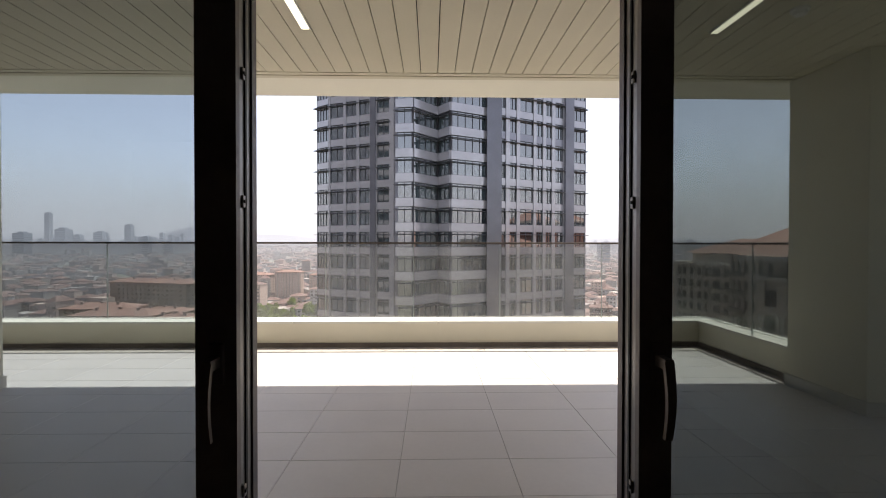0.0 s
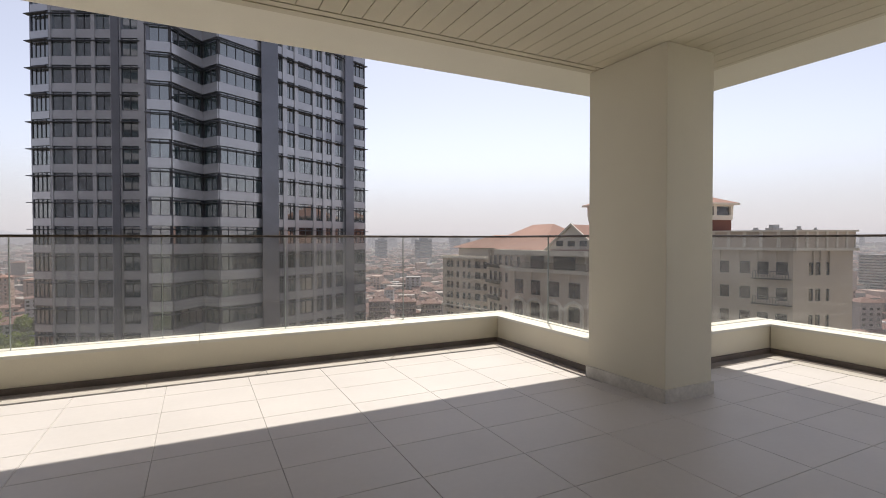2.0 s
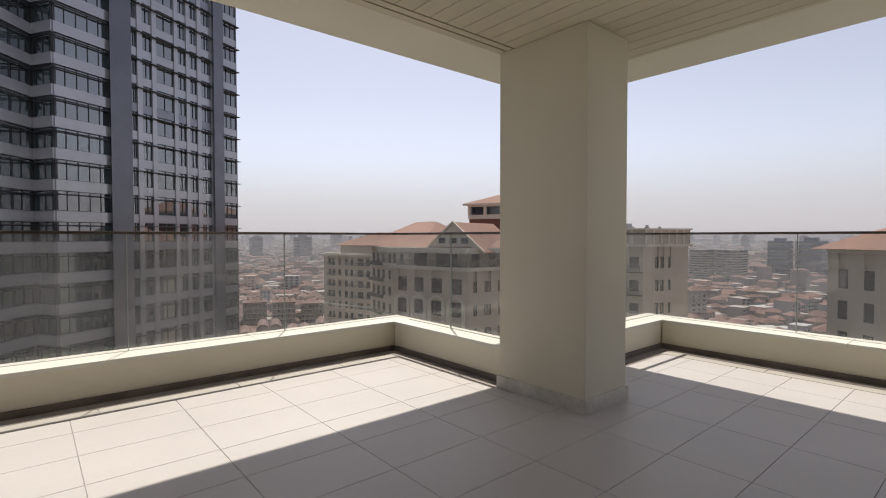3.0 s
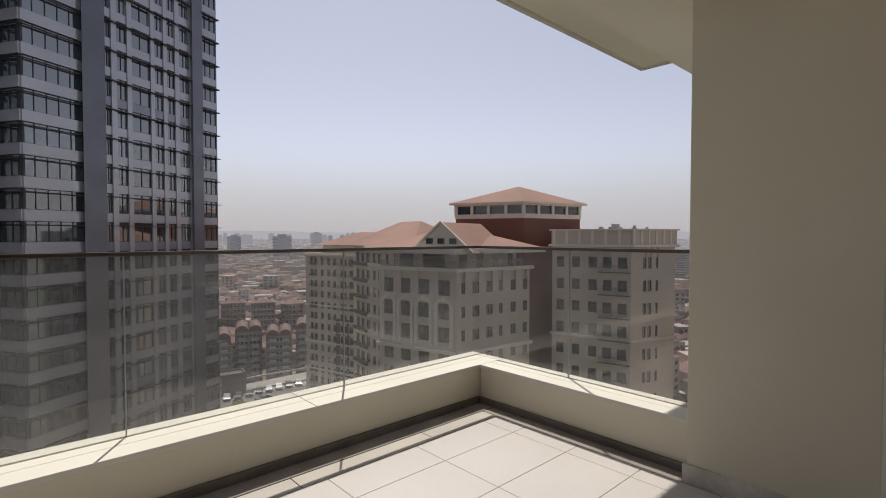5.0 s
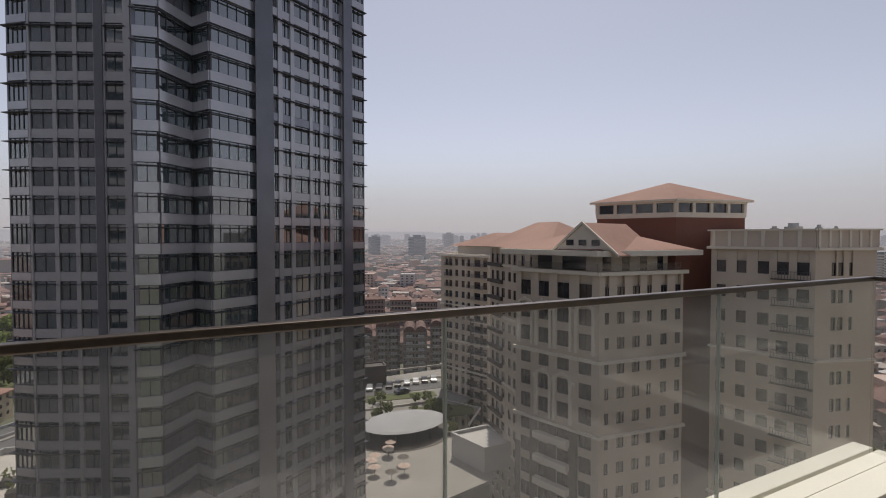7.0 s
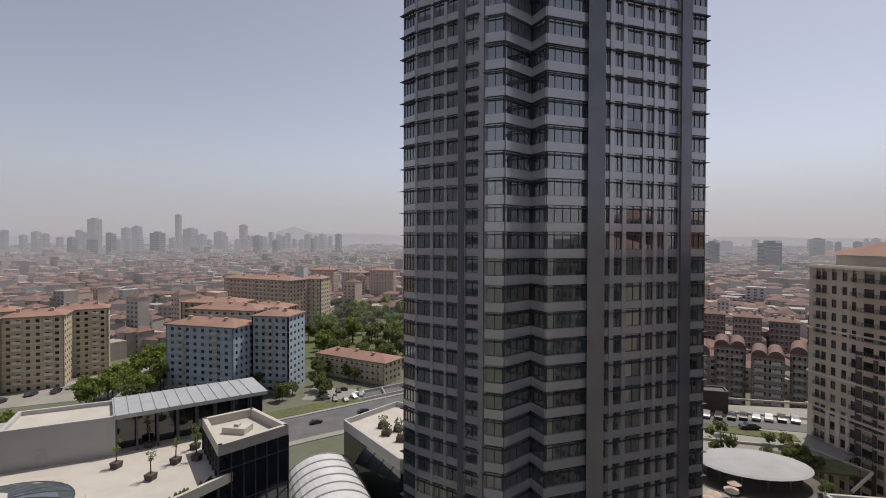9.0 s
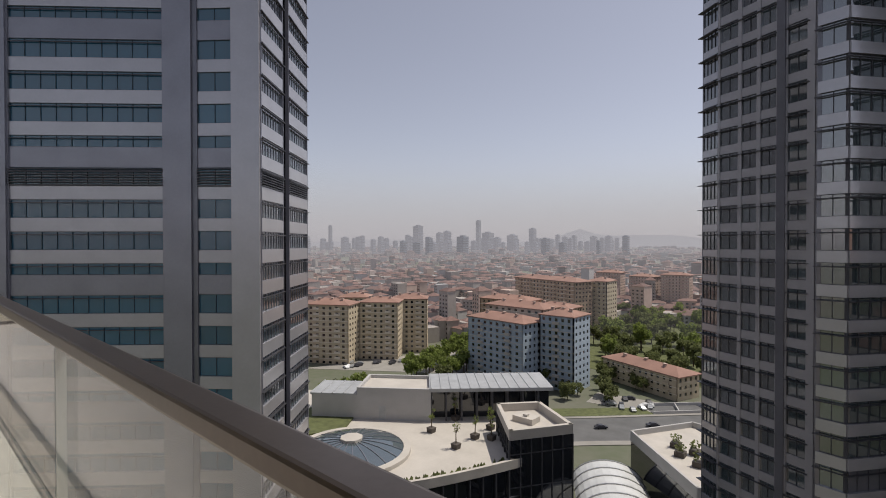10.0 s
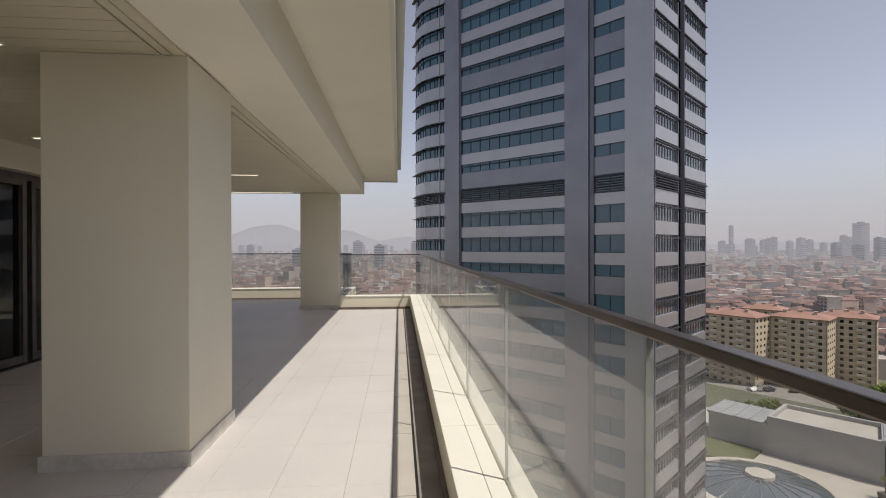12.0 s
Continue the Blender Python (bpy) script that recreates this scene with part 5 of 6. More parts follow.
put(wallm, "glass_front", M_BLACKGLASS, mall, "black glass curtain wall")
mul = Mesh()
for i in range(12):
    a, b = Vector(arc[i]), Vector(arc[i + 1])
    uu = (b - a).normalized()
    nn = Vector((-uu.y, uu.x))
    for j in range(2):
        p = a + (b - a) * j / 2
        mul.slab(p, uu, nn, -0.05, 0.05, -0.25, 0.1, GROUND, DECK + 0.5)
    mul.slab(a, uu, nn, 0, (b - a).length, -0.3, 0.12, DECK - 0.5, DECK + 0.55, 1)
    for z in (-29, -33, -37, -41):
        mul.slab(a, uu, nn, 0, (b - a).length, -0.28, 0.06, z, z + 0.12)
put(mul, "curtain_mullion", [M_T_FRAME, M_CONC], mall, kind="stuff")
hedge = Mesh()
for i in range(170):
    s = rng.random() * 11.6
    i0 = int(s)
    p = Vector(arc[i0]).lerp(Vector(arc[i0 + 1]), s - i0)
    x, y, r = p.x - 0.9 + rng.uniform(-0.3, 0.3), p.y + 0.9 + rng.uniform(-0.3, 0.3), rng.uniform(0.12, 0.3)
    hedge.add([(x - r, y, DECK), (x, y - r, DECK + 0.2), (x + r, y, DECK), (x, y + r, DECK + 0.2), (x, y, DECK + 0.5 * rng.uniform(0.6, 1.2))], [(0, 1, 4), (1, 2, 4), (2, 3, 4), (3, 0, 4)])
hedge.make("planted_edge", M_LEAF, label="low green planting along the roof terrace edge", category="planting", kind="stuff")

# black glass corner building
CP = [(-32.9, 54.9), (-28.3, 62.0), (-35.9, 67.0), (-40.0, 62.3)]
cb = thing("glass_building", (-34, 61, GROUND), "black glass corner building with a white roof parapet", "glass building")
m = Mesh()
m.prism(CP, GROUND, -22.2)
put(m, "glass_body", M_BLACKGLASS, cb, "black reflective glass body")
m = Mesh()
m.prism([(x + (-34.3 - x) * 0.06, y + (61.5 - y) * 0.06) for x, y in CP], -22.2, -22.05)
put(m, "flat_roof", M_CONC, cb, "pale flat roof")
m = Mesh()
for i in range(4):
    a, b = Vector(CP[i]), Vector(CP[(i + 1) % 4])
    uu = (b - a).normalized()
    nn = Vector((uu.y, -uu.x))
    m.slab(a, uu, nn, 0, (b - a).length, -0.45, 0.05, -22.2, -21.0)
put(m, "roof_parapet", M_CONC, cb, "pale rendered parapet")
m = Mesh()
for i in (0, 3):
    a, b = Vector(CP[i]), Vector(CP[(i + 1) % 4])
    uu = (b - a).normalized()
    nn = Vector((uu.y, -uu.x))
    for j in range(7):
        m.slab(a, uu, nn, (b - a).length * j / 6 - 0.06, (b - a).length * j / 6 + 0.06, 0, 0.12, GROUND, -22.2)
    for z in range(-60, -22, 4):
        m.slab(a, uu, nn, 0, (b - a).length, 0, 0.08, z, z + 0.12)
put(m, "mullion", M_T_FRAME, cb, kind="stuff")
m = Mesh()
m.box(-36.2, -33.2, 60.5, 62.5, -22.2, -21.3)
m.box(-34.9, -34.3, 61.0, 61.6, -21.3, -21.0)
put(m, "roof_hatch", M_CONC, cb)

# white pavilion building on the deck
wb = thing("rooftop_building", (-52, 62, DECK), "low pale grey rooftop building with a metal roof and glazed bays", "building")
WA, WB, WC = Vector((-58.7, 52.4)), Vector((-49.6, 59.0)), Vector((-38.0, 70.2))
uu = (WB - WA).normalized()
nn = Vector((uu.y, -uu.x))
L = (WB - WA).length
m = Mesh()
m.slab(WA, uu, nn, -7.0, 0.0, -6.5, 0, DECK, DECK + 3.6)
m.slab(WA, uu, nn, 0, L, -7.5, 0, DECK, DECK + 4.2)
put(m, "wall", M_LIGHTWALL, wb, bevel=0.0)
m = Mesh()
m.slab(WA, uu, nn, -7.2, -0.05, -6.7, 0.1, DECK + 3.6, DECK + 3.85)
for j in range(5):
    m.slab(WA, uu, nn, -7.2 + j * 1.7, -7.1 + j * 1.7, -6.7, 0.1, DECK + 3.85, DECK + 3.97)
put(m, "metal_roof", M_ZINC, wb, "grey standing seam roof")
m = Mesh()
for s0, s1, d0, d1 in ((0, L, -0.4, 0.05), (0, L, -7.6, -7.2), (0, 0.4, -7.2, -0.4), (L - 0.4, L, -7.2, -0.4)):
    m.slab(WA, uu, nn, s0, s1, d0, d1, DECK + 4.2, DECK + 4.8)
put(m, "roof_edge", M_LIGHTWALL, wb)
m = Mesh()
m.slab(WA, uu, nn, 0.4, L - 0.4, -7.2, -0.4, DECK + 4.2, DECK + 4.28)
put(m, "flat_roof", M_CONC, wb)
m = Mesh()
m.slab(WA, uu, nn, 3.4, 4.4, 0.0, 0.06, DECK, DECK + 2.1)
put(m, "door", M_ZINC, wb)
u2 = (WC - WB).normalized()
n2 = Vector((u2.y, -u2.x))
L2 = (WC - WB).length
m = Mesh()
m.slab(WB, u2, n2, 0.0, L2 + 2, -8, -1.8, DECK, DECK + 4.4)
put(m, "glazed_bay", M_BLACKGLASS, wb, "dark glazed bays")
m = Mesh()
for j in range(8):
    m.slab(WB, u2, n2, L2 * j / 7 - 0.12, L2 * j / 7 + 0.12, -0.4, -0.1, DECK, DECK + 4.4)
    m.slab(WB, u2, n2, L2 * j / 7 - 0.08, L2 * j / 7 + 0.08, -1.85, -1.7, DECK, DECK + 4.4)
put(m, "post", M_T_FRAME, wb, kind="stuff")
m = Mesh()
m.slab(WB, u2, n2, -0.2, L2 + 2.2, -8.4, 0.2, DECK + 4.4, DECK + 4.9)
for j in range(12):
    m.slab(WB, u2, n2, L2 * j / 11, L2 * j / 11 + 0.1, -8.4, 0.2, DECK + 4.9, DECK + 5.0)
put(m, "canopy_roof", M_ZINC, wb, "pale metal canopy roof")

# glass dome
dm = thing("skylight", (-49.8, 44.5, DECK), "round shallow glass dome skylight with a stone kerb", "skylight")
cx, cy, R = -49.8, 44.5, 6.6
m = Mesh()
k = 40
ringv = []
for rr, z in ((R + 0.9, DECK), (R + 0.9, DECK + 0.5), (R, DECK + 0.55), (R, DECK)):
    ringv.append([(cx + rr * math.cos(2 * math.pi * i / k), cy + rr * math.sin(2 * math.pi * i / k), z) for i in range(k)])
m.add([p for r in ringv for p in r], [(j * k + i, j * k + (i + 1) % k, (j + 1) * k + (i + 1) % k, (j + 1) * k + i) for j in range(3) for i in range(k)])
put(m, "kerb", M_CONC, dm, "pale stone kerb")
prof = [(R, 0.5), (R * 0.8, 0.95), (R * 0.6, 1.3), (R * 0.4, 1.5), (R * 0.2, 1.62)]
m = Mesh()
kk = 20
m.add([(cx + rr * math.cos(2 * math.pi * i / kk), cy + rr * math.sin(2 * math.pi * i / kk), DECK + z) for rr, z in prof for i in range(kk)],
      [(j * kk + i, j * kk + (i + 1) % kk, (j + 1) * kk + (i + 1) % kk, (j + 1) * kk + i) for j in range(4) for i in range(kk)])
put(m, "glazing", M_T_GLASS, dm, "dark blue-grey glass")
m = Mesh()
for i in range(kk):
    a = 2 * math.pi * i / kk
    ua_ = (math.cos(a), math.sin(a))
    for j in range(4):
        (r0, z0), (r1, z1) = prof[j], prof[j + 1]
        w = 0.04
        px, py = -ua_[1] * w, ua_[0] * w
        q = [(cx + ua_[0] * r0 + px, cy + ua_[1] * r0 + py, DECK + z0), (cx + ua_[0] * r0 - px, cy + ua_[1] * r0 - py, DECK + z0), (cx + ua_[0] * r1 - px, cy + ua_[1] * r1 - py, DECK + z1), (cx + ua_[0] * r1 + px, cy + ua_[1] * r1 + py, DECK + z1)]
        m.add(q + [(p[0], p[1], p[2] + 0.08) for p in q], [(4, 5, 6, 7), (0, 1, 5, 4), (1, 2, 6, 5), (2, 3, 7, 6), (3, 0, 4, 7)])
put(m, "rib", M_T_MID, dm, kind="stuff")
m = Mesh()
m.prism([(cx + 1.45 * math.cos(2 * math.pi * i / 8 + 0.4), cy + 1.45 * math.sin(2 * math.pi * i / 8 + 0.4)) for i in range(8)], DECK + 1.5, DECK + 1.95)
put(m, "crown", M_CONC, dm, "pale octagonal crown")
# lawn beside tower
m = Mesh()
m.prism([(-68, 50.5), (-60.5, 54.0), (-56.2, 48.0), (-58.6, 43.8), (-63, 44)], DECK, DECK + 0.25)
m.make("lawn", M_GRASS, label="small green lawn on the roof terrace", category="lawn", kind="structure")
m = Mesh()
m.prism([(-57, 41.6), (-55.4, 39.5), (-56.0, 35), (-58.2, 36)], DECK, DECK + 0.3)
m.make("lawn_strip", M_GRASS, label="narrow grass strip beside the tower foot", category="lawn", kind="structure")


# ---- trees ----
def leaf_ball(m, c, r, n, rg, mat=0, size=0.28):
    """A clump of many small tilted leaves round c."""
    for _ in range(n):
        d = Vector((rg.gauss(0, 1), rg.gauss(0, 1), rg.gauss(0, 0.8))).normalized() * r * (0.45 + 0.55 * rg.random())
        p = Vector(c) + d
        a = Vector((rg.gauss(0, 1), rg.gauss(0, 1), rg.gauss(0, 1))).normalized() * size
        b = a.cross(Vector((rg.gauss(0, 1), rg.gauss(0, 1), rg.gauss(0, 1)))).normalized() * size * 0.7
        m.add([p - a, p - b, p + a, p + b], [(0, 1, 2, 3)], mat)


def tree_data(seed, h, crown, leaves):
    rg = random.Random(seed)
    tr, cr = Mesh(), Mesh()

    def limb(p, q, r0, r1):
        d = (q - p).normalized()
        s = d.orthogonal().normalized()
        t = d.cross(s)
        v = [p + (s * math.cos(a) + t * math.sin(a)) * r0 for a in (0, 1.26, 2.51, 3.77, 5.03)] + [q + (s * math.cos(a) + t * math.sin(a)) * r1 for a in (0, 1.26, 2.51, 3.77, 5.03)]
        tr.add(v, [(i, (i + 1) % 5, 5 + (i + 1) % 5, 5 + i) for i in range(5)])

    fork = Vector((rg.uniform(-0.02, 0.02) * h, rg.uniform(-0.02, 0.02) * h, h * 0.42))
    limb(Vector((0, 0, -0.05)), fork, h * 0.03, h * 0.02)
    for i in range(7):
        a = i * 2.4 + rg.random()
        q = fork + Vector((math.cos(a) * crown * rg.uniform(0.4, 0.8), math.sin(a) * crown * rg.uniform(0.4, 0.8), h * rg.uniform(0.05, 0.45)))
        limb(fork, q, h * 0.013, h * 0.005)
        leaf_ball(cr, q, crown * rg.uniform(0.4, 0.62), leaves, rg, 0, size=crown * 0.15)
    return tr, cr


def tree_kind(seed, h, crown, leaves, leaf_mat, label):
    e = thing("tree", (0, 0, -200), label, "tree", "town trees")
    tr, cr = tree_data(seed, h, crown, leaves)
    tr.make("trunk", M_BARK, e)
    cr.make("crown", leaf_mat, e)
    return e


kinds = [tree_kind(11, 9, 3.4, 110, M_LEAF, "leafy dark green street tree with open crown"), tree_kind(12, 11, 3.8, 110, M_LEAF2, "leafy fresh green street tree with open crown"), tree_kind(13, 7, 3.0, 90, M_LEAF, "low leafy green tree with open crown")]
placed = 0


def plant(k, x, y, z, s):
    c = copy_thing(kinds[k], Matrix.Translation((x, y, z)) @ Matrix.Rotation(rng.uniform(0, 6.28), 4, "Z"))
    c.scale = (s, s, s * rng.uniform(0.9, 1.15))


# avenue, park, foot of the towers
for i in range(14):
    s = i / 13
    plant(1, -163 - 22 * s + rng.uniform(-2, 2), 168 + 75 * s, GROUND, rng.uniform(0.9, 1.3))
    plant(rng.choice((0, 1)), -148 - 24 * s + rng.uniform(-2, 2), 172 + 78 * s, GROUND, rng.uniform(0.9, 1.3))
for i in range(210):
    x, y = rng.uniform(-150, -45), rng.uniform(250, 440)
    if rng.random() < 0.9:
        plant(rng.choice((0, 0, 1, 2)), x - (y - 300) * 0.35, y, GROUND, rng.uniform(0.8, 1.5))
for i in range(56):
    x, y = rng.uniform(-118, -72), rng.uniform(178, 240)
    if y - x > 280:
        plant(rng.choice((0, 2, 2)), x, y, GROUND, rng.uniform(0.6, 1.0))
for i in range(6):
    plant(rng.choice((0, 2, 1)), rng.uniform(-150, -118), rng.uniform(150, 178), GROUND, rng.uniform(0.7, 1.1))
for i in range(18):
    plant(rng.choice((0, 1)), rng.uniform(-175, -138), rng.uniform(100, 135), GROUND, rng.uniform(0.9, 1.4))
for i in range(60):
    x, y = polar(rng.uniform(-76, -58), rng.uniform(150, 300))
    plant(rng.choice((0, 2, 2)), x, y, GROUND, rng.uniform(0.7, 1.2))
for i in range(20):
    x, y = polar(rng.uniform(-30, -16), rng.uniform(112, 134))
    plant(2, x, y, -42.7, rng.uniform(0.3, 0.5))
for k in kinds:
    for o in list(k.children_recursive) + [k]:
        bpy.data.objects.remove(o)


# potted trees on the deck
def potted(x, y):
    e = thing("potted_tree", (x, y, DECK), "small thin tree in a square dark planter", "potted tree", "potted trees on the roof terrace")
    m = Mesh()
    m.add([(x + a * 0.42, y + b * 0.42, DECK) for a, b in ((-1, -1), (1, -1), (1, 1), (-1, 1))] + [(x + a * 0.50, y + b * 0.50, DECK + 0.7) for a, b in ((-1, -1), (1, -1), (1, 1), (-1, 1))],
          [(0, 3, 2, 1), (4, 5, 6, 7), (0, 1, 5, 4), (1, 2, 6, 5), (2, 3, 7, 6), (3, 0, 4, 7)])
    put(m, "planter", M_DARKSTONE, e, "dark square planter", bevel=0.03)
    tr, cr = tree_data(int(x * 7 + y * 3) % 97, 3.0, 0.52, 20)
    for mm, nm, mt in ((tr, "trunk", M_BARK), (cr, "crown", M_LEAF2)):
        mm.v = [(p[0] + x, p[1] + y, p[2] + DECK + 0.62) for p in mm.v]
        put(mm, nm, mt, e)


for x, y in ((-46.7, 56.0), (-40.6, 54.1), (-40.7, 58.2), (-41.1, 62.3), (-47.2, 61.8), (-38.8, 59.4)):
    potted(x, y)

# right-hand terrace of the mall and the glass vault between
rt = thing("terrace_building", (-20, 84, GROUND), "dark glass mall wing with a pale planted roof terrace", "building")
RT = [(-30.5, 87), (-17.0, 73.5), (-8, 80), (-12, 96), (-24, 98)]
m = Mesh()
m.prism(RT, GROUND, -31)
put(m, "glass_body", M_BLACKGLASS, rt)
m = Mesh()
m.prism(RT, -31, -30.4)
put(m, "roof_terrace", M_CONC, rt, "pale paved roof")
m = Mesh()
for i in range(5):
    a, b = Vector(RT[i]), Vector(RT[(i + 1) % 5])
    uu = (b - a).normalized()
    m.slab(a, uu, Vector((uu.y, -uu.x)), 0, (b - a).length, -0.25, 0.08, -31.2, -29.5)
put(m, "roof_parapet", M_LIGHTWALL, rt)
m = Mesh()
for i, (x, y) in enumerate(((-22, 84), (-20.5, 86), (-23.5, 87), (-19, 82))):
    m.box(x - 0.7, x + 0.7, y - 0.7, y + 0.7, -30.4, -29.6)
put(m, "planter", M_DARKSTONE, rt, kind="stuff")
m = Mesh()
for x, y in ((-22, 84), (-20.5, 86), (-23.5, 87), (-19, 82)):
    leaf_ball(m, (x, y, -28.9), 0.8, 50, rng, size=0.22)
put(m, "shrub", M_LEAF, rt, kind="stuff")

va = thing("glass_vault", (-27, 72, -45), "curved glazed roof with pale ribs between the mall wings", "glass roof")
m, rb = Mesh(), Mesh()
V0, V1 = Vector((-37, 78)), Vector((-23.5, 56))
uu = (V1 - V0).normalized()
nn = Vector((-uu.y, uu.x))
W = 11.5
k = 12
for j in range(11):
    for i in range(k):
        a0, a1 = math.pi * (0.12 + 0.76 * i / k), math.pi * (0.12 + 0.76 * (i + 1) / k)
        s0, s1 = (V1 - V0).length * j / 10, (V1 - V0).length * (j + 1) / 10
        pt = lambda s, a, o=0: (*(V0 + uu * s + nn * (W / 2 - (W / 2 + o) * math.cos(a))), -37.2 + (4.2 + o) * math.sin(a))
        if j < 10:
            m.add([pt(s0, a0), pt(s1, a0), pt(s1, a1), pt(s0, a1)], [(0, 1, 2, 3)])
        rb.add([pt(s0 - 0.1, a0, 0.12), pt(s0 + 0.1, a0, 0.12), pt(s0 + 0.1, a1, 0.12), pt(s0 - 0.1, a1, 0.12), pt(s0 - 0.1, a0), pt(s0 + 0.1, a0), pt(s0 + 0.1, a1), pt(s0 - 0.1, a1)], [(0, 1, 2, 3), (0, 4, 5, 1), (2, 6, 7, 3), (1, 5, 6, 2), (3, 7, 4, 0)])
put(m, "glazing", M_VAULT, va, "grey translucent glazing")
put(rb, "rib", M_STEEL, va, kind="stuff")

# mall drawn small, scaled about EYE to fit the camera's view beyond the towers
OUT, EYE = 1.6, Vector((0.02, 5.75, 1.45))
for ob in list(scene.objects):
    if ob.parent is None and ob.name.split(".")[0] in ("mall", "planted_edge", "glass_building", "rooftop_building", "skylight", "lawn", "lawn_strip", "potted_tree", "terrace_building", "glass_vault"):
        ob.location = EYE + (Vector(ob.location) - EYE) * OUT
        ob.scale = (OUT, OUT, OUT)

# ---- roads, verges, car parks ----
def sheet(name, plan, z, mat, label, category):
    m = Mesh()
    m.prism(plan, z - 0.5, z)
    return m.make(name, mat, label=label, category=category, kind="structure")


sheet("road_main", [(-128, 131), (-78, 181), (-50, 210), (-8, 252), (4, 232), (-44, 184), (-69, 161), (-118, 112)], GROUND + 0.12, M_ASPHALT, "grey asphalt road past the mall", "road")
sheet("pavement_main", [(-117.8, 111.8), (-68.8, 160.8), (-43.8, 183.8), (4.2, 231.8), (6, 229), (-42, 181), (-67, 158), (-116, 109)], GROUND + 0.25, M_PAVE, "pale pavement beside the road", "pavement")
sheet("pavement_far_kerb", [(-128.2, 131.2), (-78.2, 181.2), (-50.2, 210.2), (-8.2, 252.2), (-9.4, 253.6), (-51.4, 211.6), (-79.4, 182.6), (-129.4, 132.6)], GROUND + 0.25, M_PAVE, "pale kerb strip beyond the road", "pavement")
sheet("ground_verge", [(-98, 167), (-79.6, 183), (-64, 199), (-70, 204), (-103, 173)], GROUND + 0.15, M_GRASS, "green verge between road and ramp", "verge")
sheet("road_ramp", [(-64, 199.4), (-46, 218), (-51, 225), (-70, 206)], GROUND + 0.2, M_ASPHALT, "asphalt ramp road beside the main road", "road")
for pa, pb in (((-64, 199), (-46, 217.6)), ((-70, 206.4), (-51, 225.4)), ((-57, 206.5), (-61, 214.5))):
    pa, pb = Vector(pa), Vector(pb)
    uu = (pb - pa).normalized()
    m = Mesh()
    m.slab(pa, uu, Vector((uu.y, -uu.x)), 0, (pb - pa).length, -0.2, 0.2, GROUND, GROUND + 1.3)
    m.make("wall_ramp", M_LIGHTWALL, label="low pale wall beside the ramp", category="ramp wall", kind="structure")
sheet("ground_carpark_yard", [(-90, 196), (-60, 202), (-58, 216), (-92, 212)], GROUND + 0.1, M_PAVE, "paved yard with parked cars", "yard")
sheet("road_avenue", [(-150, 150), (-183, 262), (-176, 264), (-141, 152)], GROUND + 0.11, M_ASPHALT, "tree-lined asphalt street", "road")
sheet("pavement_plaza", [(28, 100), (70, 108), (74, 150), (120, 180), (118, 206), (50, 206), (26, 190)], GROUND + 0.1 + 3.9, M_PAVE, "pale paved plaza with paths", "plaza")
sheet("ground_plaza_green", [(70, 152), (88, 150), (92, 158), (72, 164)], GROUND + 4.2, M_GRASS, "green lawn on the plaza", "lawn")
sheet("ground_plaza_green_far", [(55, 178), (85, 172), (86, 178), (56, 185)], GROUND + 4.2, M_GRASS, "green lawn on the plaza", "lawn")
sheet("road_plaza", [(30, 186), (120, 178), (121, 186), (31, 195)], GROUND + 4.13, M_ASPHALT, "asphalt lane across the plaza", "road")
sheet("pavement_carpark", [(-225, 150), (-165, 190), (-178, 240), (-200, 225), (-212, 190)], GROUND + 0.13, M_PAVE, "car park between the apartment blocks", "car park")
sheet("ground_park", [(-56, 250), (-100, 246), (-165, 262), (-215, 430), (-120, 470), (-40, 430)], GROUND + 0.08, M_GRASS, "green park ground under the trees", "park")
# round canopy of the plaza
cp = thing("canopy", (59.5, 144, GROUND + 4), "large oval plaza canopy on columns", "canopy")
m = Mesh()
k = 32
pr = [(0.2, 4.9), (0.6, 4.75), (0.92, 4.4), (1.0, 4.1)]
m.add([(59.5 + 13.5 * r * math.cos(2 * math.pi * i / k), 144 + 9.5 * r * math.sin(2 * math.pi * i / k), GROUND + 4 + z) for r, z in pr for i in range(k)] + [(59.5, 144, GROUND + 8.95)],
      [(j * k + i, j * k + (i + 1) % k, (j + 1) * k + (i + 1) % k, (j + 1) * k + i) for j in range(3) for i in range(k)] + [(i, (i + 1) % k, 4 * k) for i in range(k)])
put(m, "roof", M_CANOPY, cp, "matte grey canopy roof")
for i in range(12):
    a = 2 * math.pi * i / 12
    m = Mesh()
    x, y = 59.5 + 11 * math.cos(a), 144 + 7.6 * math.sin(a)
    m.box(x - 0.2, x + 0.2, y - 0.2, y + 0.2, GROUND + 4, GROUND + 8.4)
    put(m, "column", M_T_FRAME, cp)
sheet("pavement_round_court", [(59.5 + 16 * math.cos(2 * math.pi * i / 32), 144 + 12 * math.sin(2 * math.pi * i / 32)) for i in range(32)], GROUND + 4.1, M_DARKSTONE, "dark paved round court under the canopy", "paving")
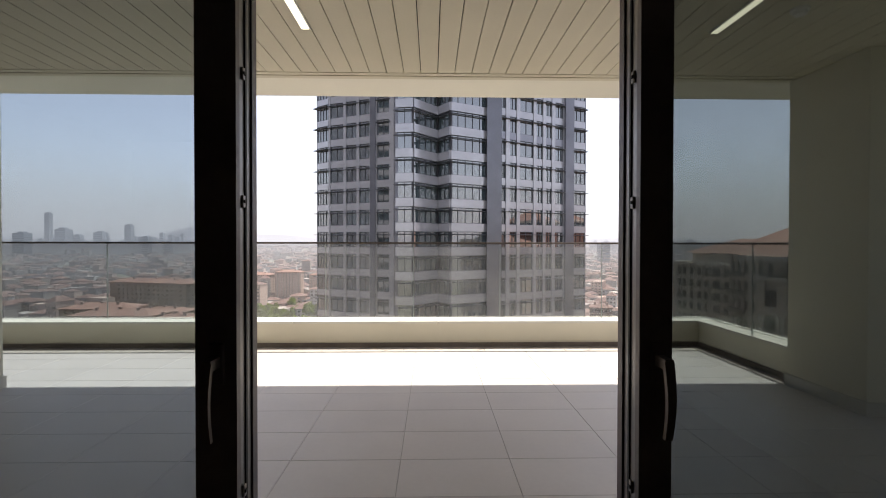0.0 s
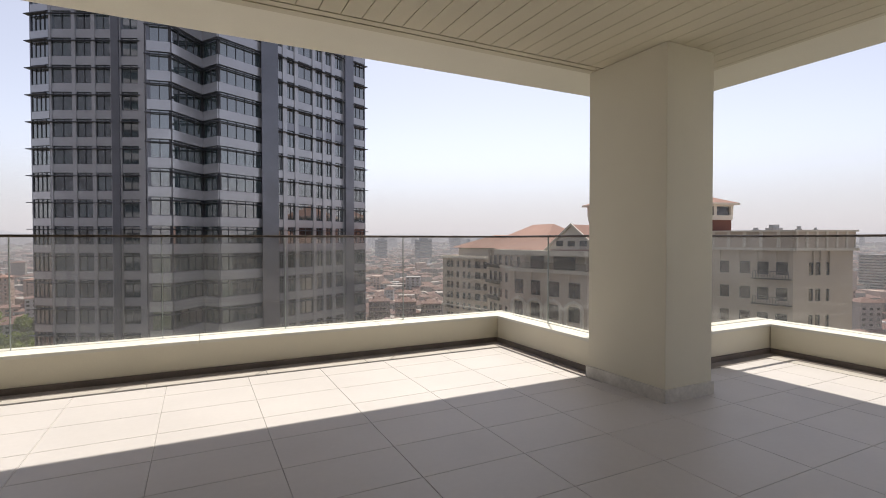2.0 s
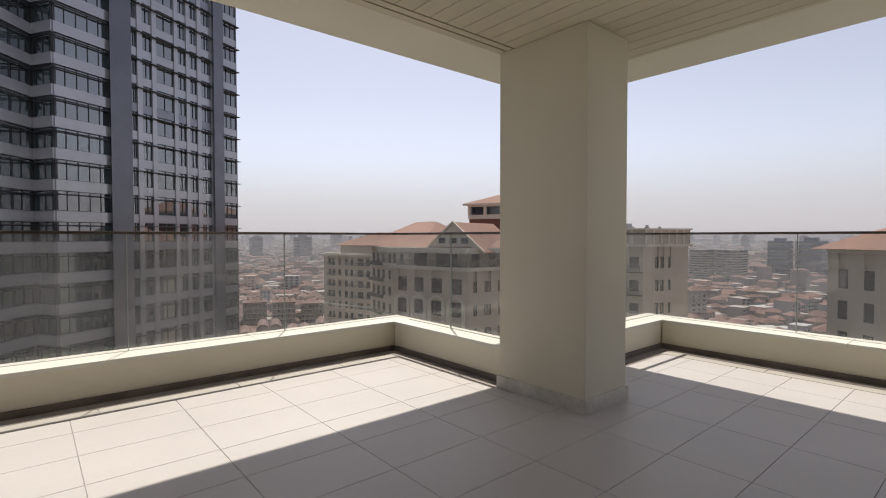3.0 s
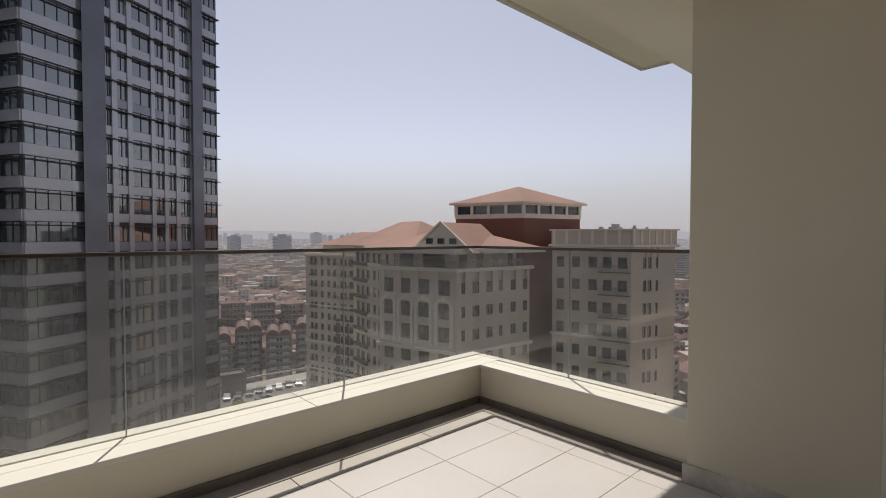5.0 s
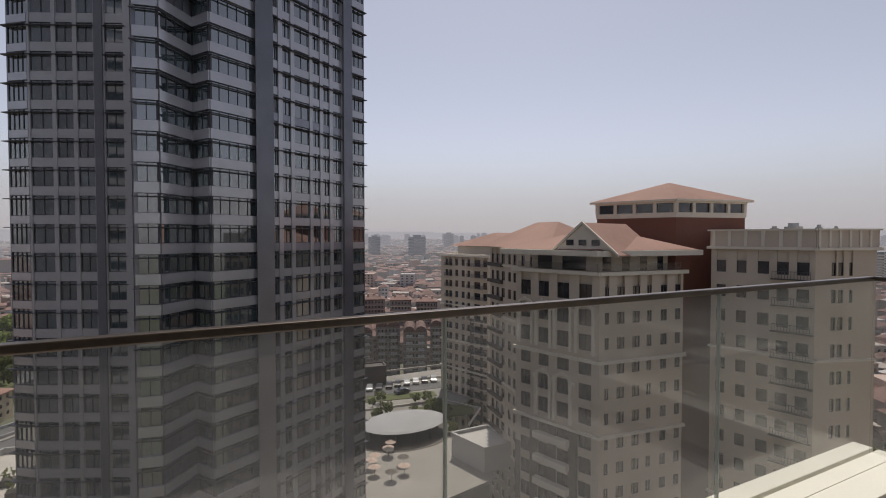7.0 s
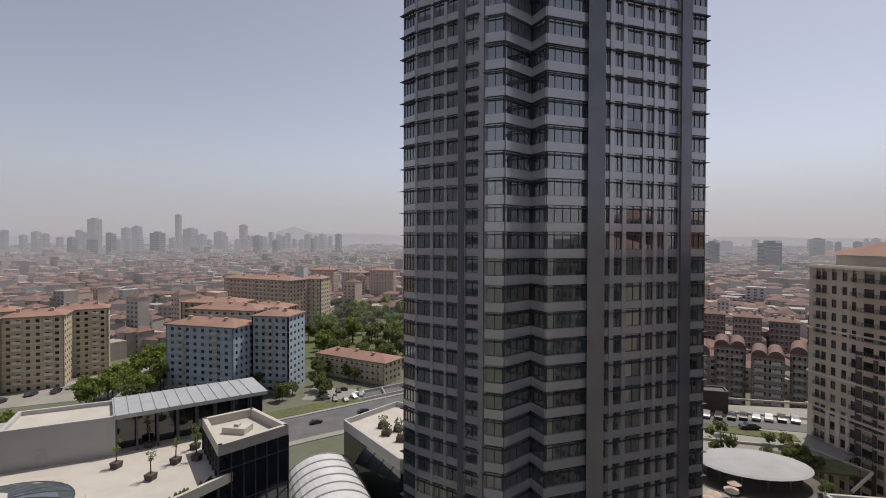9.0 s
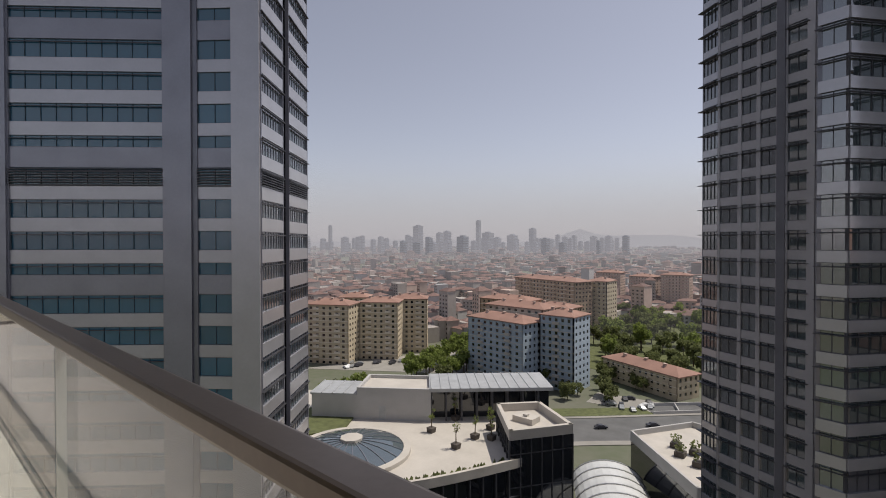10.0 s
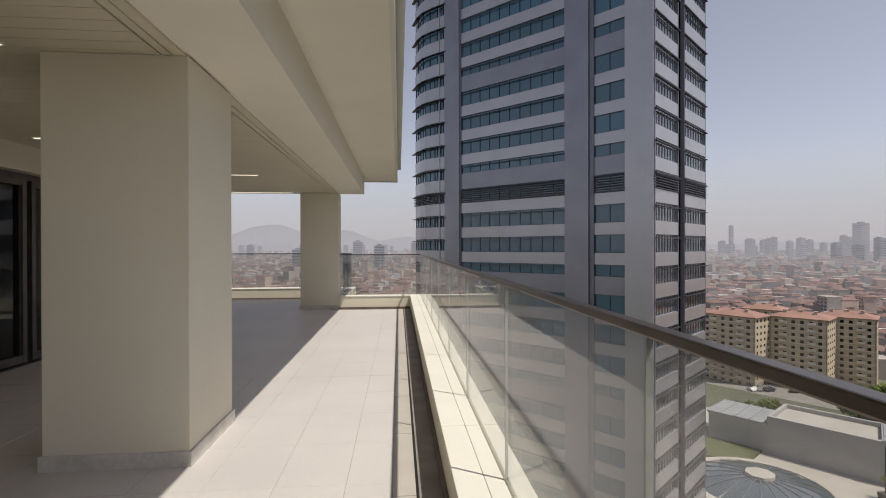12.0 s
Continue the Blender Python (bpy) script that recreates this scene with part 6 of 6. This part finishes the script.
for i in range(9):
    x, y = 46 + rng.uniform(-4, 6), 118 + 2.2 * i + rng.uniform(-1, 1)
    e = thing("parasol", (x, y, GROUND + 4), "open market parasol on the plaza", "parasol", "plaza parasols")
    m = Mesh()
    k = 8
    m.add([(x + 1.7 * math.cos(a * math.pi / 4), y + 1.7 * math.sin(a * math.pi / 4), GROUND + 6.3) for a in range(k)] + [(x, y, GROUND + 7.0)], [(a, (a + 1) % k, k) for a in range(k)] + [tuple(range(k))[::-1]])
    put(m, "canopy", M_PINK if i % 3 else M_DARKSTONE, e)
    m = Mesh()
    m.box(x - 0.04, x + 0.04, y - 0.04, y + 0.04, GROUND + 4, GROUND + 6.4)
    put(m, "pole", M_T_FRAME, e)
for i, (pa, pb, w) in enumerate((((30, 172), (84, 166), 0.5), ((84, 166), (92, 152), 0.5), ((34, 200), (118, 192), 0.6), ((60, 214), (120, 210), 0.5), ((92, 152), (80, 140), 0.5))):
    pa, pb = Vector(pa), Vector(pb)
    uu = (pb - pa).normalized()
    m = Mesh()
    m.slab(pa, uu, Vector((uu.y, -uu.x)), 0, (pb - pa).length, -w / 2, w / 2, GROUND + 4.0, GROUND + 4.7)
    m.make("wall_plaza_kerb", M_CONC, label="low pale kerb wall on the plaza", category="kerb wall", kind="structure")
# low annex with planted roof by the beige blocks
an = block([(65, 124), (68, 111), (79, 111), (77, 124)], GROUND + 4, -54, "low pale annex with a patterned front and flat roof", M_LIGHTWALL, [None, None], 3, -58, 1.5, None, parapet=0.9, category="annex", name="annex_building")
block([(64, 196), (73, 195), (74, 202), (65, 203)], GROUND + 4, -52.5, "small dark flat-roofed kiosk building", M_DARKSTONE, [even(5, 0.5), even(3, 0.5)], 3.4, -56.5, 1.5, None, parapet=0.5, category="kiosk", name="kiosk")


# plaza scaled down about EYE so that it still fits the camera's view
NEAR = 0.715
for ob in list(scene.objects):
    if ob.parent is None and ob.name.split(".")[0] in ("pavement_plaza", "ground_plaza_green", "ground_plaza_green_far", "road_plaza", "canopy", "pavement_round_court", "parasol", "wall_plaza_kerb", "annex_building", "kiosk"):
        ob.location = EYE + (Vector(ob.location) - EYE) * NEAR
        ob.scale = (NEAR, NEAR, NEAR)
PLAZA = EYE.z + (GROUND + 4.1 - EYE.z) * NEAR


# ---- cars ----
def car_kind(paint, label):
    e = thing("car", (0, 0, -200), label, "car", "parked cars")
    m = Mesh()
    side = [(-2.2, 0.35), (-2.2, 0.8), (-1.9, 0.95), (-1.2, 1.0), (-0.6, 1.45), (0.9, 1.45), (1.6, 1.0), (2.15, 0.85), (2.2, 0.35)]
    k = len(side)
    m.add([(x, -0.88 + 0.12 * (z > 1.1), z) for x, z in side] + [(x, 0.88 - 0.12 * (z > 1.1), z) for x, z in side], [tuple(range(k)), tuple(range(k, 2 * k))[::-1]] + [(i, (i + 1) % k, k + (i + 1) % k, k + i) for i in range(k)])
    m.make("body", paint, e)
    m = Mesh()
    m.add([(-1.15, -0.80, 1.04), (-0.6, -0.775, 1.4), (0.85, -0.775, 1.4), (1.45, -0.80, 1.04)] + [(-1.15, 0.80, 1.04), (-0.6, 0.775, 1.4), (0.85, 0.775, 1.4), (1.45, 0.80, 1.04)], [(0, 1, 2, 3), (7, 6, 5, 4), (0, 4, 5, 1), (2, 6, 7, 3)])
    m.make("windows", M_WIN, e)
    for x in (-1.35, 1.35):
        for y in (-0.85, 0.85):
            m = Mesh()
            pts = [(x + 0.33 * math.cos(i * math.pi / 5), 0.33 + 0.33 * math.sin(i * math.pi / 5)) for i in range(10)]
            m.add([(a, y - 0.1, b) for a, b in pts] + [(a, y + 0.1, b) for a, b in pts], [tuple(range(10)), tuple(range(10, 20))[::-1]] + [(i, (i + 1) % 10, 10 + (i + 1) % 10, 10 + i) for i in range(10)])
            m.make("wheel", M_SEAL, e)
    return e


ck = [car_kind(M_CAR_W, "small white car parked on the asphalt"), car_kind(M_CAR_D, "small dark car parked on the asphalt"), car_kind(M_CAR_S, "small silver car parked on the asphalt")]


def park(x, y, z, a):
    copy_thing(rng.choice((ck[0], ck[1], ck[1], ck[2], ck[2])), Matrix.Translation((x, y, z)) @ Matrix.Rotation(a, 4, "Z"))


for i in range(34):
    s = rng.random()
    park(-215 + 38 * s + rng.uniform(-5, 5), 166 + 45 * s + rng.uniform(-6, 6), GROUND + 0.13, rng.uniform(0, 3.1))
for i in range(13):
    park(43 + 2.9 * (i % 9) + rng.uniform(-0.2, 0.2), 138 + 6.5 * (i // 9) + rng.uniform(-0.4, 0.4), PLAZA + 0.02, rng.choice((1.15, 1.2, 4.3)))
for x, y, a in ((-60, 186, 0.78), (-92, 153, 0.78), (-73, 172, 3.92), (45, 113, 0.1), (53, 131, 0.1)):
    park(x, y, GROUND + 0.12 if x < 0 else PLAZA + 0.02, a)
for i in range(12):
    park(-76 + rng.uniform(-9, 9), 205 + rng.uniform(-8, 8), GROUND + 0.05, rng.uniform(0, 3))
for k in ck:
    for o in list(k.children_recursive) + [k]:
        bpy.data.objects.remove(o)

# ---- floor tiles: the bay and the near parts as single pieces ----
TW, TD = 0.6, 0.4
tile_cache = {}


def tile(x0, x1, y0, y1):
    key = (round(x1 - x0, 3), round(y1 - y0, 3))
    if key not in tile_cache:
        w, d = key
        m = Mesh()
        b = 0.002
        m.add([(0, 0, -0.006), (w, 0, -0.006), (w, d, -0.006), (0, d, -0.006), (0, 0, -0.003), (w, 0, -0.003), (w, d, -0.003), (0, d, -0.003), (b, b, 0), (w - b, b, 0), (w - b, d - b, 0), (b, d - b, 0)],
              [(0, 1, 5, 4), (1, 2, 6, 5), (2, 3, 7, 6), (3, 0, 4, 7), (4, 5, 9, 8), (5, 6, 10, 9), (6, 7, 11, 10), (7, 4, 8, 11), (8, 9, 10, 11)])
        tile_cache[key] = m.data("tile", [M_TILE])
    ob = new("tile", tile_cache[key])
    ob.location = (x0, y0, 0)
    ob.parent = floor


rest = Mesh()
J = 0.002
XO, YO = 0.13, 3.29
i0 = math.floor((XL - XO) / TW)
for i in range(i0, math.ceil((XR - XO) / TW) + 1):
    off = 0
    for j in range(-22, 9):
        x0, x1 = XO + i * TW + J / 2, XO + (i + 1) * TW - J / 2
        y0, y1 = YO + j * TD + J / 2, YO + (j + 1) * TD - J / 2
        front = YF - 0.29
        lo, hi = (XL + 0.15, XR - 0.28)
        if y0 > YW - 0.16:
            lo, hi = BL + 0.13, BR - 0.13
            y1 = min(y1, front)
        elif y1 > YW - 0.16 and (x1 < -11.4 or x0 > 3.8):
            y1 = YW - 0.16
        x0, x1 = max(x0, lo), min(x1, hi)
        if x1 - x0 < 0.03 or y1 - y0 < 0.03:
            continue
        if y0 < WALL_Y + 0.01 and HOUSE_L - 0.05 < x1 and x0 < HOUSE_R + 0.05:
            if y1 < WALL_Y + 0.05:
                continue
            y0 = WALL_Y + 0.005
        if -5.3 < x0 < 5.3 and y0 > 1.2:
            tile(x0, x1, y0, y1)
        else:
            rest.box(x0, x1, y0, y1, -0.006, 0.0)
tl = rest.make("tile_field", M_TILE, floor, kind="stuff")
